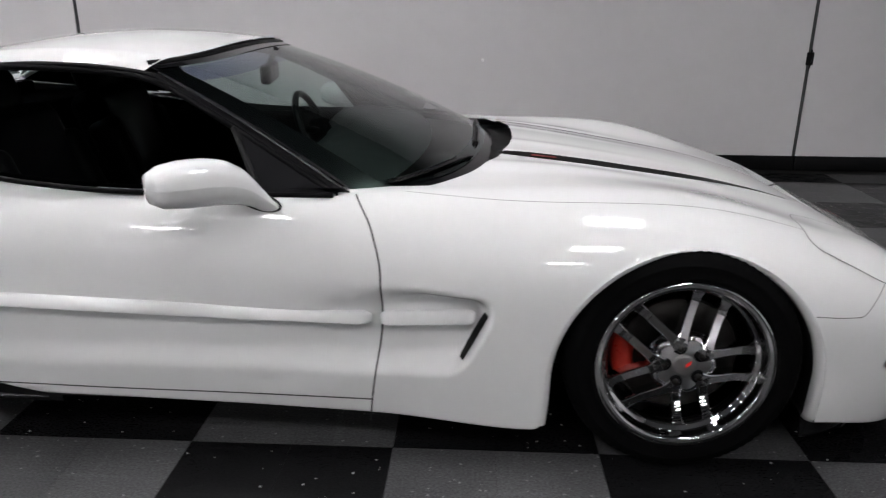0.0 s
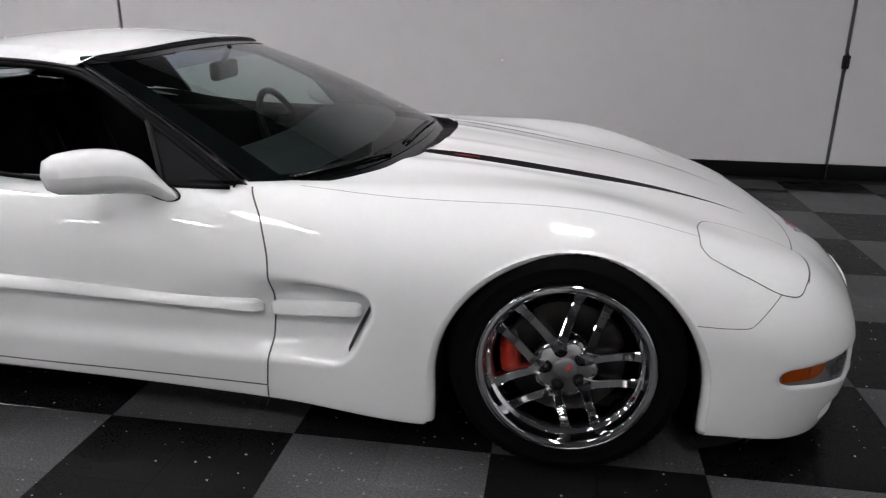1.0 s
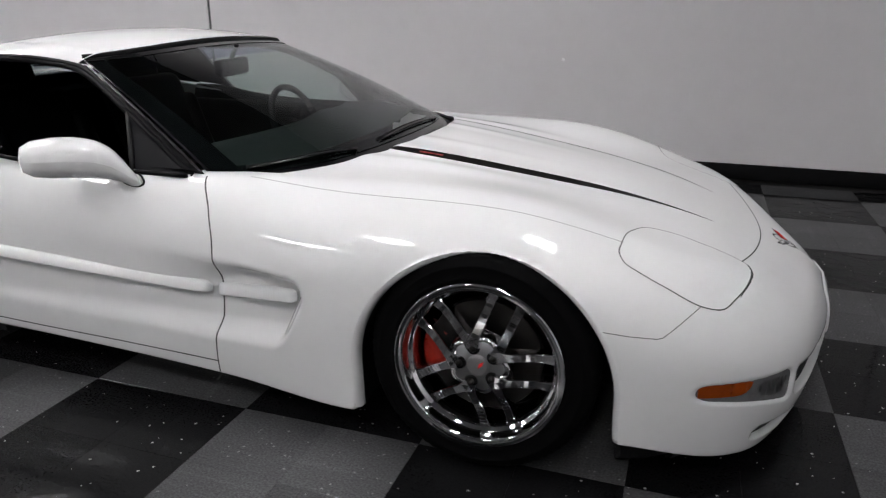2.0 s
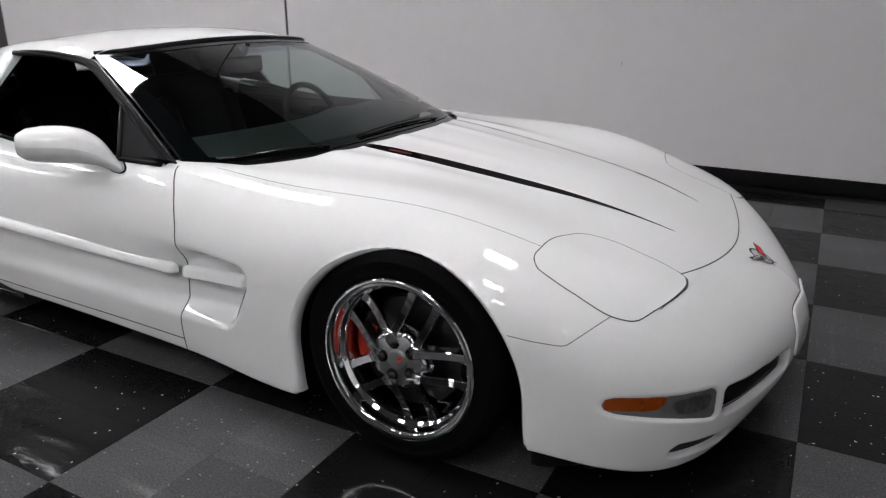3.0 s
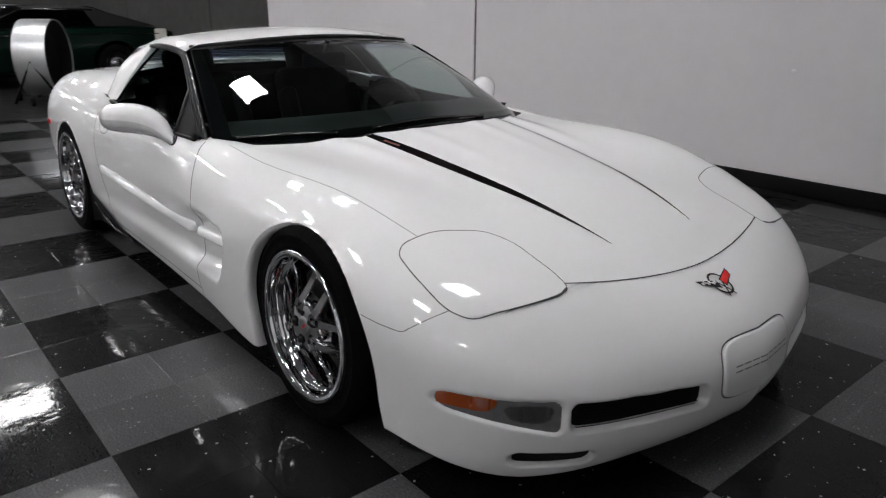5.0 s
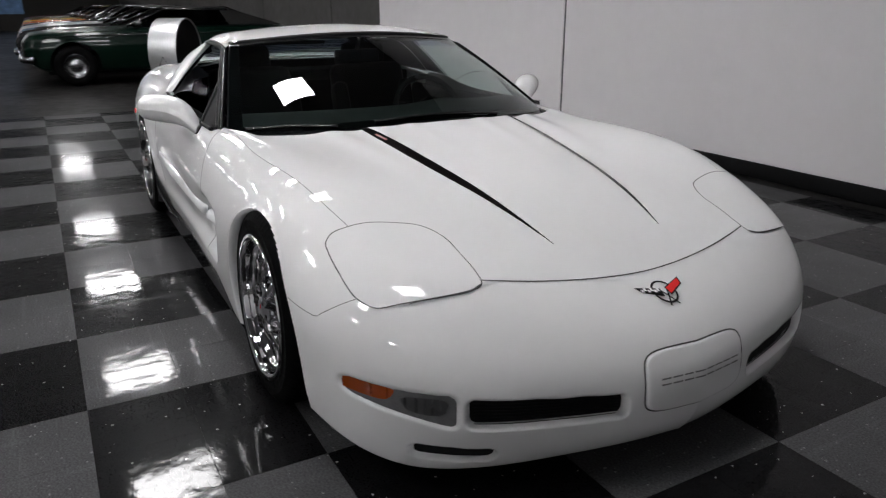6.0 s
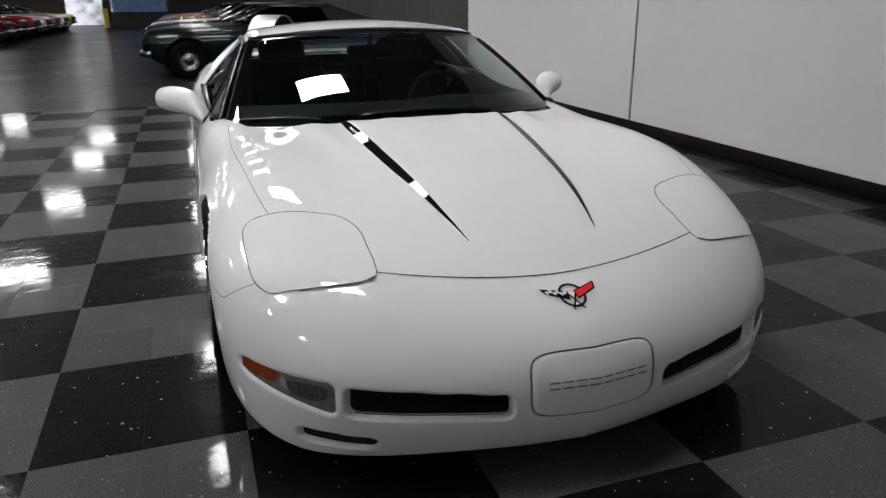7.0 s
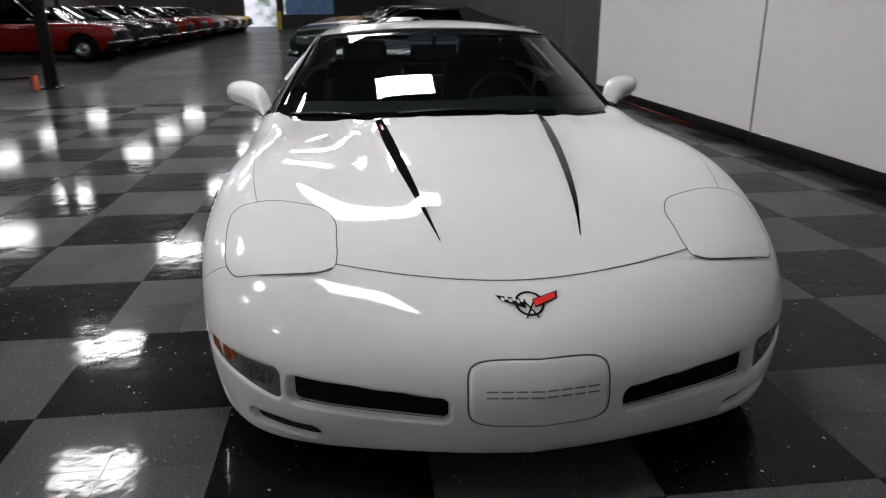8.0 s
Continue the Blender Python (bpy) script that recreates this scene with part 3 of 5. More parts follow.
# wheel arches: faces inside go, the rim of the hole lies on a true arch
keep = np.ones((P.shape[0] - 1, P.shape[1] - 1), bool)
for cx, r in ARCHES:
    ddx, ddz = P[..., 0] - cx, P[..., 2] - WHEEL_Z
    flare = np.where(ddz < 0, 0.008 * (ddz / 0.2) ** 2, 0)
    reach = np.where(ddz > 0, np.hypot(ddx, ddz), np.abs(ddx) - flare)
    inside = (reach < r) & (P[..., 2] < 0.69)
    inside[SIDE:] = False
    cell = (inside[:-1, :-1] & inside[1:, :-1] & inside[:-1, 1:] & inside[1:, 1:])
    keep &= ~cell
    used = np.zeros(P.shape[:2], bool)
    for sl in ((slice(None, -1), slice(None, -1)), (slice(1, None), slice(None, -1)), (slice(None, -1), slice(1, None)), (slice(1, None), slice(1, None))):
        used[sl] |= ~cell
    mv = inside & used
    f = np.where(ddz > 0, r / np.maximum(reach, 1e-6), 1)
    P[..., 0] = np.where(mv, np.where(ddz > 0, cx + ddx * f, cx + np.sign(ddx) * (r + flare)), P[..., 0])
    P[..., 2] = np.where(mv & (ddz > 0), WHEEL_Z + ddz * f, P[..., 2])
# the cockpit is open above
ctr = (P[:-1, :-1] + P[1:, :-1] + P[:-1, 1:] + P[1:, 1:]) / 4
cock = (ctr[..., 0] < hood_rear(ctr[..., 1]) + 0.03) & (ctr[..., 0] > -2.50)
cock &= (ctr[..., 0] > -2.18) | (np.abs(ctr[..., 1]) < 0.585)
cock[:SIDE + 1] = False
cock |= (np.abs(ctr[..., 1]) < 0.836) & (ctr[..., 2] > 0.72) & (ctr[..., 0] < -0.92) & (ctr[..., 0] > -1.98)
keep &= ~cock

full = np.concatenate([P[:, ::-1] * np.array([1, -1, 1]), P[:, 1:]], 1)
kfull = np.concatenate([keep[:, ::-1], keep], 1)
body_me = grid_mesh("body", full, kfull, flip=True)
body = link("body", body_me, PAINT, car, "glossy white body shell")
skin = BVHTree.FromPolygons([tuple(v.co) for v in body_me.vertices], [tuple(p.vertices) for p in body_me.polygons])


def on_top(x, y, lift=0.0):
    hit, nor, _, _ = skin.ray_cast(Vector((x, y, 3)), Vector((0, 0, -1)))
    if hit is None:
        return Vector((x, y, float(deck(x, y)) + lift))
    nor = nor if nor.z > 0 else -nor
    return hit + nor * lift


def on_side(x, z, sgn=-1, lift=0.0):
    hit, nor, _, _ = skin.ray_cast(Vector((x, 3 * sgn, z)), Vector((0, -sgn, 0)))
    if hit is None:
        return Vector((x, sgn * 0.93, z))
    nor = nor if nor.y * sgn > 0 else -nor
    return hit + nor * lift


def on_front(y, z, lift=0.0):
    hit, nor, _, _ = skin.ray_cast(Vector((3, y, z)), Vector((-1, 0, 0)))
    if hit is None:
        return Vector((0.9, y, z))
    nor = nor if nor.x > 0 else -nor
    return hit + nor * lift


def near_skin(p, lift=0.0):
    hit, nor, _, _ = skin.find_nearest(Vector(p))
    nor = nor if nor.dot(Vector(p) - Vector((p[0], 0, 0.3))) > 0 else -nor
    return hit + nor * lift


def polyline(pts, n, smoothly=True):
    """n points along a curve through pts."""
    pts = np.array(pts, float)
    k = np.concatenate([[0], np.cumsum(np.linalg.norm(np.diff(pts, axis=0), axis=1))])
    q = np.linspace(0, k[-1], n)
    if smoothly and len(pts) > 2:
        return np.stack([catmull(k, pts[:, i], q) for i in range(pts.shape[1])], -1)
    return np.stack([np.interp(q, k, pts[:, i]) for i in range(pts.shape[1])], -1)


def ribbon(name, pts, width, material, parent, place, lift=0.0008, n=60, label="", smoothly=True, closed=False):
    """A narrow strip laid on the skin along a curve; width a number or a function of 0 to 1."""
    q = polyline(pts, n, smoothly)
    mid = [place(*p) for p in q]
    L_, R_ = [], []
    for i, m in enumerate(mid):
        d = (mid[min(i + 1, n - 1)] - mid[max(i - 1, 0)]).normalized()
        _, nor, _, _ = skin.find_nearest(m)
        if nor.dot(m - Vector((m.x, 0, 0.3))) < 0:
            nor = -nor
        s = d.cross(nor).normalized()
        wd = width(i / (n - 1)) if callable(width) else width
        L_.append(m + s * wd / 2 + nor * lift)
        R_.append(m - s * wd / 2 + nor * lift)
    me = bpy.data.meshes.new(name)
    me.from_pydata([tuple(v) for v in L_ + R_], [], [(i, i + 1, n + i + 1, n + i) for i in range(n - 1)])
    return link(name, me, material, parent, label)


def panel(name, grid2, place, material, parent, lift=0.002, skirt=0.006, label=""):
    """A body panel that lies on the skin, with an edge turned down all round; grid2: rows x columns x 2."""
    r, c = grid2.shape[:2]
    if skirt == 0:
        Q = np.array([[place(grid2[i, j, 0], grid2[i, j, 1], lift=lift) for j in range(c)] for i in range(r)])
        me = grid_mesh(name, Q)
        if me.polygons[0].normal.dot(Vector(Q[0, 0]) - Vector((Q[0, 0, 0], 0, 0.3))) < 0:
            me.flip_normals()
        return link(name, me, material, parent, label)
    Q = np.zeros((r + 2, c + 2, 3))
    for i in range(r):
        for j in range(c):
            Q[i + 1, j + 1] = place(grid2[i, j, 0], grid2[i, j, 1], lift=lift)
    for i in range(r + 2):
        for j in range(c + 2):
            if i in (0, r + 1) or j in (0, c + 1):
                ii, jj = min(max(i - 1, 0), r - 1), min(max(j - 1, 0), c - 1)
                Q[i, j] = place(grid2[ii, jj, 0], grid2[ii, jj, 1], lift=lift - skirt)
    me = grid_mesh(name, Q)
    bm = bmesh.new()
    bm.from_mesh(me)
    bmesh.ops.recalc_face_normals(bm, faces=bm.faces)
    bm.to_mesh(me)
    bm.free()
    return link(name, me, material, parent, label)


# hood


def hood_front(y):
    return 0.772 - 0.085 * (np.abs(y) / 0.50) ** 1.8


hg = np.zeros((84, 97, 2))
for j, s in enumerate(np.linspace(-1, 1, 97)):
    for i, t in enumerate(np.linspace(0, 1, 84)):
        # start from the rear edge; the sides follow the fender seams
        yr, yf = 0.79 * s, 0.50 * s
        x = hood_rear(yr) + (hood_front(yf) - hood_rear(yr)) * t
        edge = smooth([-0.76, -0.3, 0.1, 0.42, 0.70, 0.78], [0.790, 0.803, 0.785, 0.735, 0.50, 0.485])(x)
        hg[i, j] = x, s * edge
hood = panel("hood", hg, on_top, PAINT, car, 0.0012, 0.0, "white hood with two raised ridges")
for sg in (-1, 1):
    ribbon("hood_gap", [(hg[i, 0 if sg < 0 else -1, 0], hg[i, 0 if sg < 0 else -1, 1] + sg * 0.001) for i in range(0, 70, 3)], 0.0018, SEAM, car, on_top, 0.0016, 90)
ribbon("hood_gap", [(hood_front(y) + 0.002, y) for y in np.linspace(-0.512, 0.512, 21)], 0.0042, SEAM, car, on_top, 0.0016, 80)

# from here on loose strips lie on the hood too
hood_skin = BVHTree.FromPolygons([tuple(v.co) for v in hood.data.vertices], [tuple(p.vertices) for p in hood.data.polygons])


def on_hood(x, y, lift=0.0):
    hit, nor, _, _ = hood_skin.ray_cast(Vector((x, y, 3)), Vector((0, 0, -1)))
    if hit is None:
        return on_top(x, y, lift)
    return hit + (nor if nor.z > 0 else -nor) * lift


# headlight covers
def cover_outline(sg, n=72, grow=0.0):
    c = [(0.362, 0.755), (0.380, 0.63), (0.418, 0.545), (0.475, 0.514), (0.58, 0.506), (0.660, 0.505), (0.690, 0.510), (0.703, 0.524), (0.704, 0.55), (0.694, 0.63), (0.660, 0.73), (0.628, 0.785), (0.585, 0.812), (0.48, 0.829), (0.41, 0.829), (0.378, 0.824), (0.363, 0.807)]
    pts = np.array(c + c[:1])
    k = np.concatenate([[0], np.cumsum(np.linalg.norm(np.diff(pts, axis=0), axis=1))])
    ext = np.concatenate([pts[-3:-1], pts, pts[1:3]])
    ke = np.concatenate([[k[-3] - k[-1], k[-2] - k[-1]], k, k[-1] + k[1:3]])
    q = np.linspace(0, k[-1], n, endpoint=False)
    o = np.stack([catmull(ke, ext[:, i], q) for i in range(2)], -1)
    mid = o.mean(0)
    o = mid + (o - mid) * (1 + grow)
    o[:, 0] += 0.006 if sg < 0 else 0.018
    o[:, 1] *= sg
    return o


for sg in (-1, 1):
    o = cover_outline(sg)
    mid = o.mean(0)
    g2 = np.array([mid + (o - mid) * f for f in np.linspace(0.02, 1, 16)])
    g2 = np.concatenate([g2, g2[:, :1]], 1)
    r, c = g2.shape[:2]
    Q = np.array([[on_top(*g2[i, j], lift=0.0024) for j in range(c)] for i in range(r)])
    me = grid_mesh("headlight_cover", Q)
    bm = bmesh.new()
    bm.from_mesh(me)
    bmesh.ops.remove_doubles(bm, verts=bm.verts, dist=1e-5)
    bmesh.ops.holes_fill(bm, edges=[e for e in bm.edges if e.is_boundary and all((v.co.xy - Vector(mid)).length < 0.05 for v in e.verts)], sides=200)
    bmesh.ops.recalc_face_normals(bm, faces=bm.faces)
    part("headlight_cover", bm, PAINT, car, "closed white pop-up headlight cover")
    og = cover_outline(sg, grow=0.006)
    ahead = 0.006 if sg < 0 else 0.018
    ribbon("headlight_gap", [(0.697 + ahead, sg * 0.514), (0.706 + ahead, sg * 0.545), (0.699 + ahead, sg * 0.62), (0.672 + ahead, sg * 0.715)], lambda t: 0.0075 - 0.005 * t, SEAM, car, on_top, 0.0036, 40)
    ribbon("headlight_gap", np.concatenate([og, og[:1]]), 0.0032, SEAM, car, on_top, 0.0032, 160)

# stripes on the hood
for sg in (-1, 1):
    line = [(-0.475, 0.348), (-0.25, 0.328), (0.0, 0.302), (0.25, 0.270), (0.45, 0.240), (0.612, 0.208)]
    ribbon("hood_stripe", [(x, sg * y) for x, y in line], lambda t: 0.002 + float(np.interp(t, [0, 0.1, 0.3, 0.55, 0.8, 1.0], [0.021, 0.033, 0.037, 0.031, 0.017, 0.0])), STRIPE, car, on_hood, 0.0012, 90, "tapered black hood stripe")
    if sg < 0:
        ribbon("stripe_badge", [(-0.365, sg * 0.3405), (-0.28, sg * 0.331)], 0.010, DARKRED, car, on_hood, 0.0022, 6, "small red marks in the stripe")

# doors, fender and bumper seams
SEAMX = smooth([0.10, 0.19, 0.307, 0.443, 0.573, 0.697, 0.79], [-0.838, -0.829, -0.812, -0.796, -0.795, -0.823, -0.884])
for sg in (-1, 1):
    dg = np.zeros((46, 90, 2))
    for i, zz in enumerate(np.linspace(0.198, 0.757, 46)):
        x_f, x_r = float(SEAMX(zz)) - 0.004, -2.09 + 0.13 * sstep(0.5, 0.2, zz) - 0.03 * sstep(0.55, 0.75, zz)
        dg[i] = np.stack([np.linspace(x_f, x_r, 90), np.full(90, zz)], -1)
    place = (lambda s: (lambda x, z_, lift=0.0: on_side(x, z_, s, lift)))(sg)
    door = panel("door", dg, place, PAINT, car, 0.0010, 0.0, "white door with a rubbing strip")
    ribbon("door_gap", [(float(SEAMX(zz)), zz) for zz in np.linspace(0.135, 0.772, 20)], 0.005, SEAM, car, place, 0.0012, 70)
    ribbon("sill_gap", [(-0.83, 0.200), (-1.2, 0.203), (-1.6, 0.205), (-1.96, 0.215)], 0.005, SEAM, car, place, 0.0012, 60)
    ribbon("door_gap", [(-2.125, 0.76), (-2.085, 0.55), (-1.965, 0.24)], 0.005, SEAM, car, place, 0.0012, 40)
    ribbon("bumper_gap", [(0.355, sg * 0.945, 0.491), (0.42, sg * 0.94, 0.486), (0.487, sg * 0.915, 0.481), (0.50, sg * 0.905, 0.483), (0.55, sg * 0.86, 0.523), (0.60, sg * 0.81, 0.562)], 0.002, SEAM, car, lambda x, y, z_: near_skin((x, y, z_)), 0.001, 60, smoothly=False)
    # rubbing strip in two lengths
    for x0_, x1_, z0_, z1_ in ((-0.822, -2.05, 0.450, 0.490), (-0.540, -0.800, 0.4505, 0.4495)):
        bm = bmesh.new()
        n = 40
        prof = [(-0.019, -0.010), (-0.0185, 0.006), (-0.0172, 0.0145), (-0.0145, 0.0178), (-0.0115, 0.0182), (0.000, 0.0155), (0.010, 0.0110), (0.0155, 0.0070), (0.0185, 0.001), (0.0195, -0.010)]
        ring = []
        # the strip runs in a fair line along the skin
        at = np.linspace(0, 1, n)
        skin_y = np.array([on_side(x0_ + (x1_ - x0_) * t, z0_ + (z1_ - z0_) * t, sg).y for t in at]) * sg
        line_y = np.polyval(np.polyfit(at, skin_y, 2), at)
        for i in range(n):
            t = i / (n - 1)
            e = min(1, min(t, 1 - t) * (14 if x0_ > -0.6 else 36)) ** 0.5 * 0.9 + 0.1
            x, zz = x0_ + (x1_ - x0_) * t, z0_ + (z1_ - z0_) * t
            lift = 0.018 if x0_ > -0.6 else 0.004
            ring.append([bm.verts.new((x, sg * (line_y[i] + lift + h * e), zz + v * (0.55 + 0.45 * e))) for v, h in prof])
        for i in range(n - 1):
            for k in range(len(prof) - 1):
                bm.faces.new((ring[i][k], ring[i][k + 1], ring[i + 1][k + 1], ring[i + 1][k]))
        bm.faces.new(ring[0]), bm.faces.new(ring[-1])
        bmesh.ops.recalc_face_normals(bm, faces=bm.faces)
        part("side_strip", bm, PAINT, door if x0_ < -0.6 else car, "white moulded rubbing strip")
    # black slot at the front of the cove
    q = [on_side(-0.467 - (0.518 - zz) * 0.50, zz, sg) for zz in np.linspace(0.332, 0.507, 14)]
    bm = bmesh.new()
    vs = []
    for i, p in enumerate(q):
        t = i / 13
        wd = 0.003 + 0.010 * math.sin(math.pi * (0.12 + 0.8 * t))
        outer = on_side(p.x + 0.022, p.z, sg).y
        vs.append((bm.verts.new((p.x - 0.013, outer - sg * 0.020, p.z)), bm.verts.new((p.x - 0.020 - wd * 0.5, outer - sg * (0.034 + wd * 1.2), p.z))))
    for i in range(13):
        bm.faces.new((vs[i][0], vs[i][1], vs[i + 1][1], vs[i + 1][0]))
    part("vent_slot", bm, BLACK, car, "black air outlet at the end of the cove")
    # arch lips and black liners
    for cx, r in ARCHES:
        ths = np.linspace(-0.42, math.pi + 0.42, 64)
        ring = []
        for th in ths:
            x, zz = cx + r * math.cos(th), WHEEL_Z + r * math.sin(th)
            if zz < WHEEL_Z:
                x = cx + math.copysign(r + 0.008 * ((zz - WHEEL_Z) / 0.2) ** 2, math.cos(th))
                zz = max(zz, float(z_low(x)) + 0.003)
            xo, zo = cx + (x - cx) * 1.004, WHEEL_Z + (zz - WHEEL_Z) * 1.004
            ring.append((x, on_side(xo, zo, sg).y, zz))
        bm = bmesh.new()
        lay = []
        for x, y, zz in ring:
            ux, uz = (x - cx) / r, max(0, (zz - WHEEL_Z)) / r
            lay.append([bm.verts.new((x - ux * q, y - sg * o_, zz - uz * q)) for q, o_ in ((0.0, 0.0), (0.007, 0.0022), (0.013, 0.007), (0.0165, 0.0135), (0.018, 0.022), (0.018, 0.034))])
        for i in range(len(lay) - 1):
            for k in range(5):
                bm.faces.new((lay[i][k], lay[i][k + 1], lay[i + 1][k + 1], lay[i + 1][k]))
        bmesh.ops.recalc_face_normals(bm, faces=bm.faces)
        part("arch_lip", bm, PAINT, car)
        bm = bmesh.new()
        lay = []
        for x, y, zz in ring:
            ux, uz = (x - cx) / r, max(0, (zz - WHEEL_Z)) / r
            yo = y - sg * 0.032
            lay.append([bm.verts.new((x - ux * 0.018, yo, zz - uz * 0.018)), bm.verts.new((x - ux * 0.012, yo - sg * 0.05, zz - uz * 0.012)), bm.verts.new((x - ux * 0.01, sg * 0.58, zz - uz * 0.01)), bm.verts.new((cx, sg * 0.575, WHEEL_Z))])
        for i in range(len(lay) - 1):
            for k in range(3):
                bm.faces.new((lay[i][k], lay[i][k + 1], lay[i + 1][k + 1], lay[i + 1][k]))
        bmesh.ops.recalc_face_normals(bm, faces=bm.faces)
        part("wheel_well", bm, BLACK, car)

# dark floor pan and air dam under the body
boxed("floor_pan", (-3.2, 0.80, -0.56, 0.56, 0.13, 0.20), BLACK, car, "", 0.02)
boxed("floor_pan", (-2.25, -0.36, -0.86, 0.86, 0.135, 0.19), BLACK, car, "", 0.02)
bm = bmesh.new()
n = 40
vs = []
for t in np.linspace(-1, 1, n):
    y = 0.80 * t
    x = float(np.interp(abs(y), oy[:200], ox[:200])) - 0.16
    vs.append((bm.verts.new((x, y, 0.17)), bm.verts.new((x - 0.015, y, 0.075)), bm.verts.new((x - 0.03, y, 0.075)), bm.verts.new((x - 0.03, y, 0.17))))
for i in range(n - 1):
    for k in range(3):
        bm.faces.new((vs[i][k], vs[i][k + 1], vs[i + 1][k + 1], vs[i + 1][k]))
part("air_dam", bm, BLACK, car, "black rubber air dam under the nose")
for sg in (-1, 1):
    bm = bmesh.new()
    flap = [[bm.verts.new((0.425 + 0.20 * t + o, sg * (0.855 - 0.10 * t * t), z_)) for o, z_ in ((0.0, 0.17), (-0.006, 0.085 + 0.03 * t), (-0.016, 0.075 + 0.03 * t), (-0.024, 0.17))] for t in np.linspace(0, 1, 9)]
    for i in range(8):
        for k in range(3):
            bm.faces.new((flap[i][k], flap[i][k + 1], flap[i + 1][k + 1], flap[i + 1][k]))
    part("air_flap", bm, BLACK, car, "black rubber flap ahead of the wheel")


# ---- glasshouse of the car ----
def ws_point(u, v, lift=0.0):
    """The windscreen: u across from -1 to 1, v from the cowl to the header."""
    a = abs(u)
    b = Vector((-0.515 - 0.15 * a ** 2 - 0.206 * a ** 7, 0.795 * u, 0.800 - 0.030 * a ** 2))
    t = Vector((-1.345 - 0.05 * a ** 2 - 0.105 * a ** 7, 0.612 * u, 1.128 - 0.034 * a ** 2.0))
    p = b.lerp(t, v)
    return p + Vector((0.35, 0.10 * u, 0.9)) * (0.022 * math.sin(math.pi * v) * (1 - 0.45 * a ** 3) + lift)


def surface(name, fn, us, vs, material, parent, label="", lift=0.0):
    Q = np.array([[fn(u, v, lift) for u in us] for v in vs])
    return link(name, grid_mesh(name, Q), material, parent, label)


U41 = np.linspace(-1, 1, 41)
windscreen = surface("windscreen", ws_point, U41, np.linspace(0, 1, 25), WSGLASS, car, "clear curved laminated windscreen")
surface("windscreen_border", lambda u, v, l: ws_point(u, -0.06 + 0.115 * v, -0.003), U41, (0, 0.33, 0.67, 1), GLOSSBLACK, car, "black edge of the windscreen")
surface("windscreen_border", lambda u, v, l: ws_point(u, 0.955 + 0.06 * v, 0.002), U41, (0, 0.5, 1), GLOSSBLACK, car, "black edge of the windscreen")
for sg in (-1, 1):
    surface("windscreen_border", lambda u, v, l: ws_point(sg * (0.945 + 0.06 * u), v, -0.002), (0, 0.5, 1), np.linspace(0, 1, 25), GLOSSBLACK, car, "black edge of the windscreen")


def roof_point(u, v, lift=0.0):
    a = abs(u)
    f = ws_point(u, 1.0)
    r = Vector((-2.16 - 0.07 * (1 - a), 0.585 * u, 1.118 - 0.024 * a ** 2))
    p = f.lerp(r, v)
    edge = 0.632 - 0.028 * v
    p.y = edge * u
    rise = 0.052 * math.sin(math.pi * min(1, v * 0.95 + 0.06)) ** 0.8 * (1 - 0.42 * a ** 2.2)
    p.z += rise - 0.028 * max(0, (a - 0.90) / 0.10) ** 2
    p.z += lift
    return p


surface("roof", roof_point, np.concatenate([np.linspace(-1, -0.88, 8), np.linspace(-0.84, 0.84, 36), np.linspace(0.88, 1, 8)]), np.linspace(0.015, 1, 34), PAINT, car, "white fixed hardtop roof")
surface("roof_lining", roof_point, np.linspace(-0.97, 0.97, 21), np.linspace(0.0, 1, 12), DARKIN, car, "dark headlining", -0.02)
surface("sun_band", lambda u, v, l: ws_point(u, 0.84 + 0.115 * v, -0.004), np.linspace(-0.94, 0.94, 25), (0, 0.5, 1), SUNBAND, car, "violet-tinted shade band at the top of the glass")
tube("header_seal", [ws_point(u, 1.006, 0.001) for u in U41], 0.008, BLACK, car, "black rubber seal at the top of the windscreen", 8)
for sg in (-1, 1):
    # black post that runs up the windscreen and back along the roof edge
    line = [tuple(ws_point(sg * 1.015, v, 0.004) + Vector((0, sg * 0.012, -0.012))) for v in np.linspace(-0.03, 0.90, 14)]
    line += [tuple(roof_point(sg * 1.0, v) + Vector((0, sg * 0.006, -0.004))) for v in np.linspace(0.10, 0.66, 8)]
    line = polyline(line, 60)
    tube("windscreen_post", line, [0.007 + 0.006 * min(1, i / 3) - 0.002 * float(sstep(30, 42, i)) for i in range(60)], POSTM, car, "black windscreen post and roof rail", 10, 0.75)
    tube("post_trim", line[:36] + np.array((0.003, -sg * 0.002, 0.012)), [0.0050] * 30 + [0.005, 0.0048, 0.0045, 0.004, 0.003, 0.002], POSTTRIM, car, "satin black trim along the post", 8)


def rear_glass(u, v, lift=0.0):
    a = abs(u)
    t, b = roof_point(u * 0.93, 1.0), Vector((-2.66 - 0.05 * (1 - a * a), 0.575 * u, 0.950 - 0.012 * a * a))
    return t.lerp(b, v) + Vector((-0.3, 0, 0.9)) * 0.03 * math.sin(math.pi * v)


rear_win = surface("rear_window", rear_glass, np.linspace(-1, 1, 17), np.linspace(0, 1, 9), REARGLASS, car, "dark tinted rear window")
for k in range(9):
    tube("heater_line", [rear_glass(u, 0.12 + 0.095 * k) + Vector((0.004, 0, -0.003)) for u in np.linspace(-0.9, 0.9, 9)], 0.0022, BLACK, rear_win, "", 4)

BELT = smooth([-0.85, -1.1, -1.47, -1.83, -2.0], [0.784, 0.781, 0.784, 0.811, 0.84])


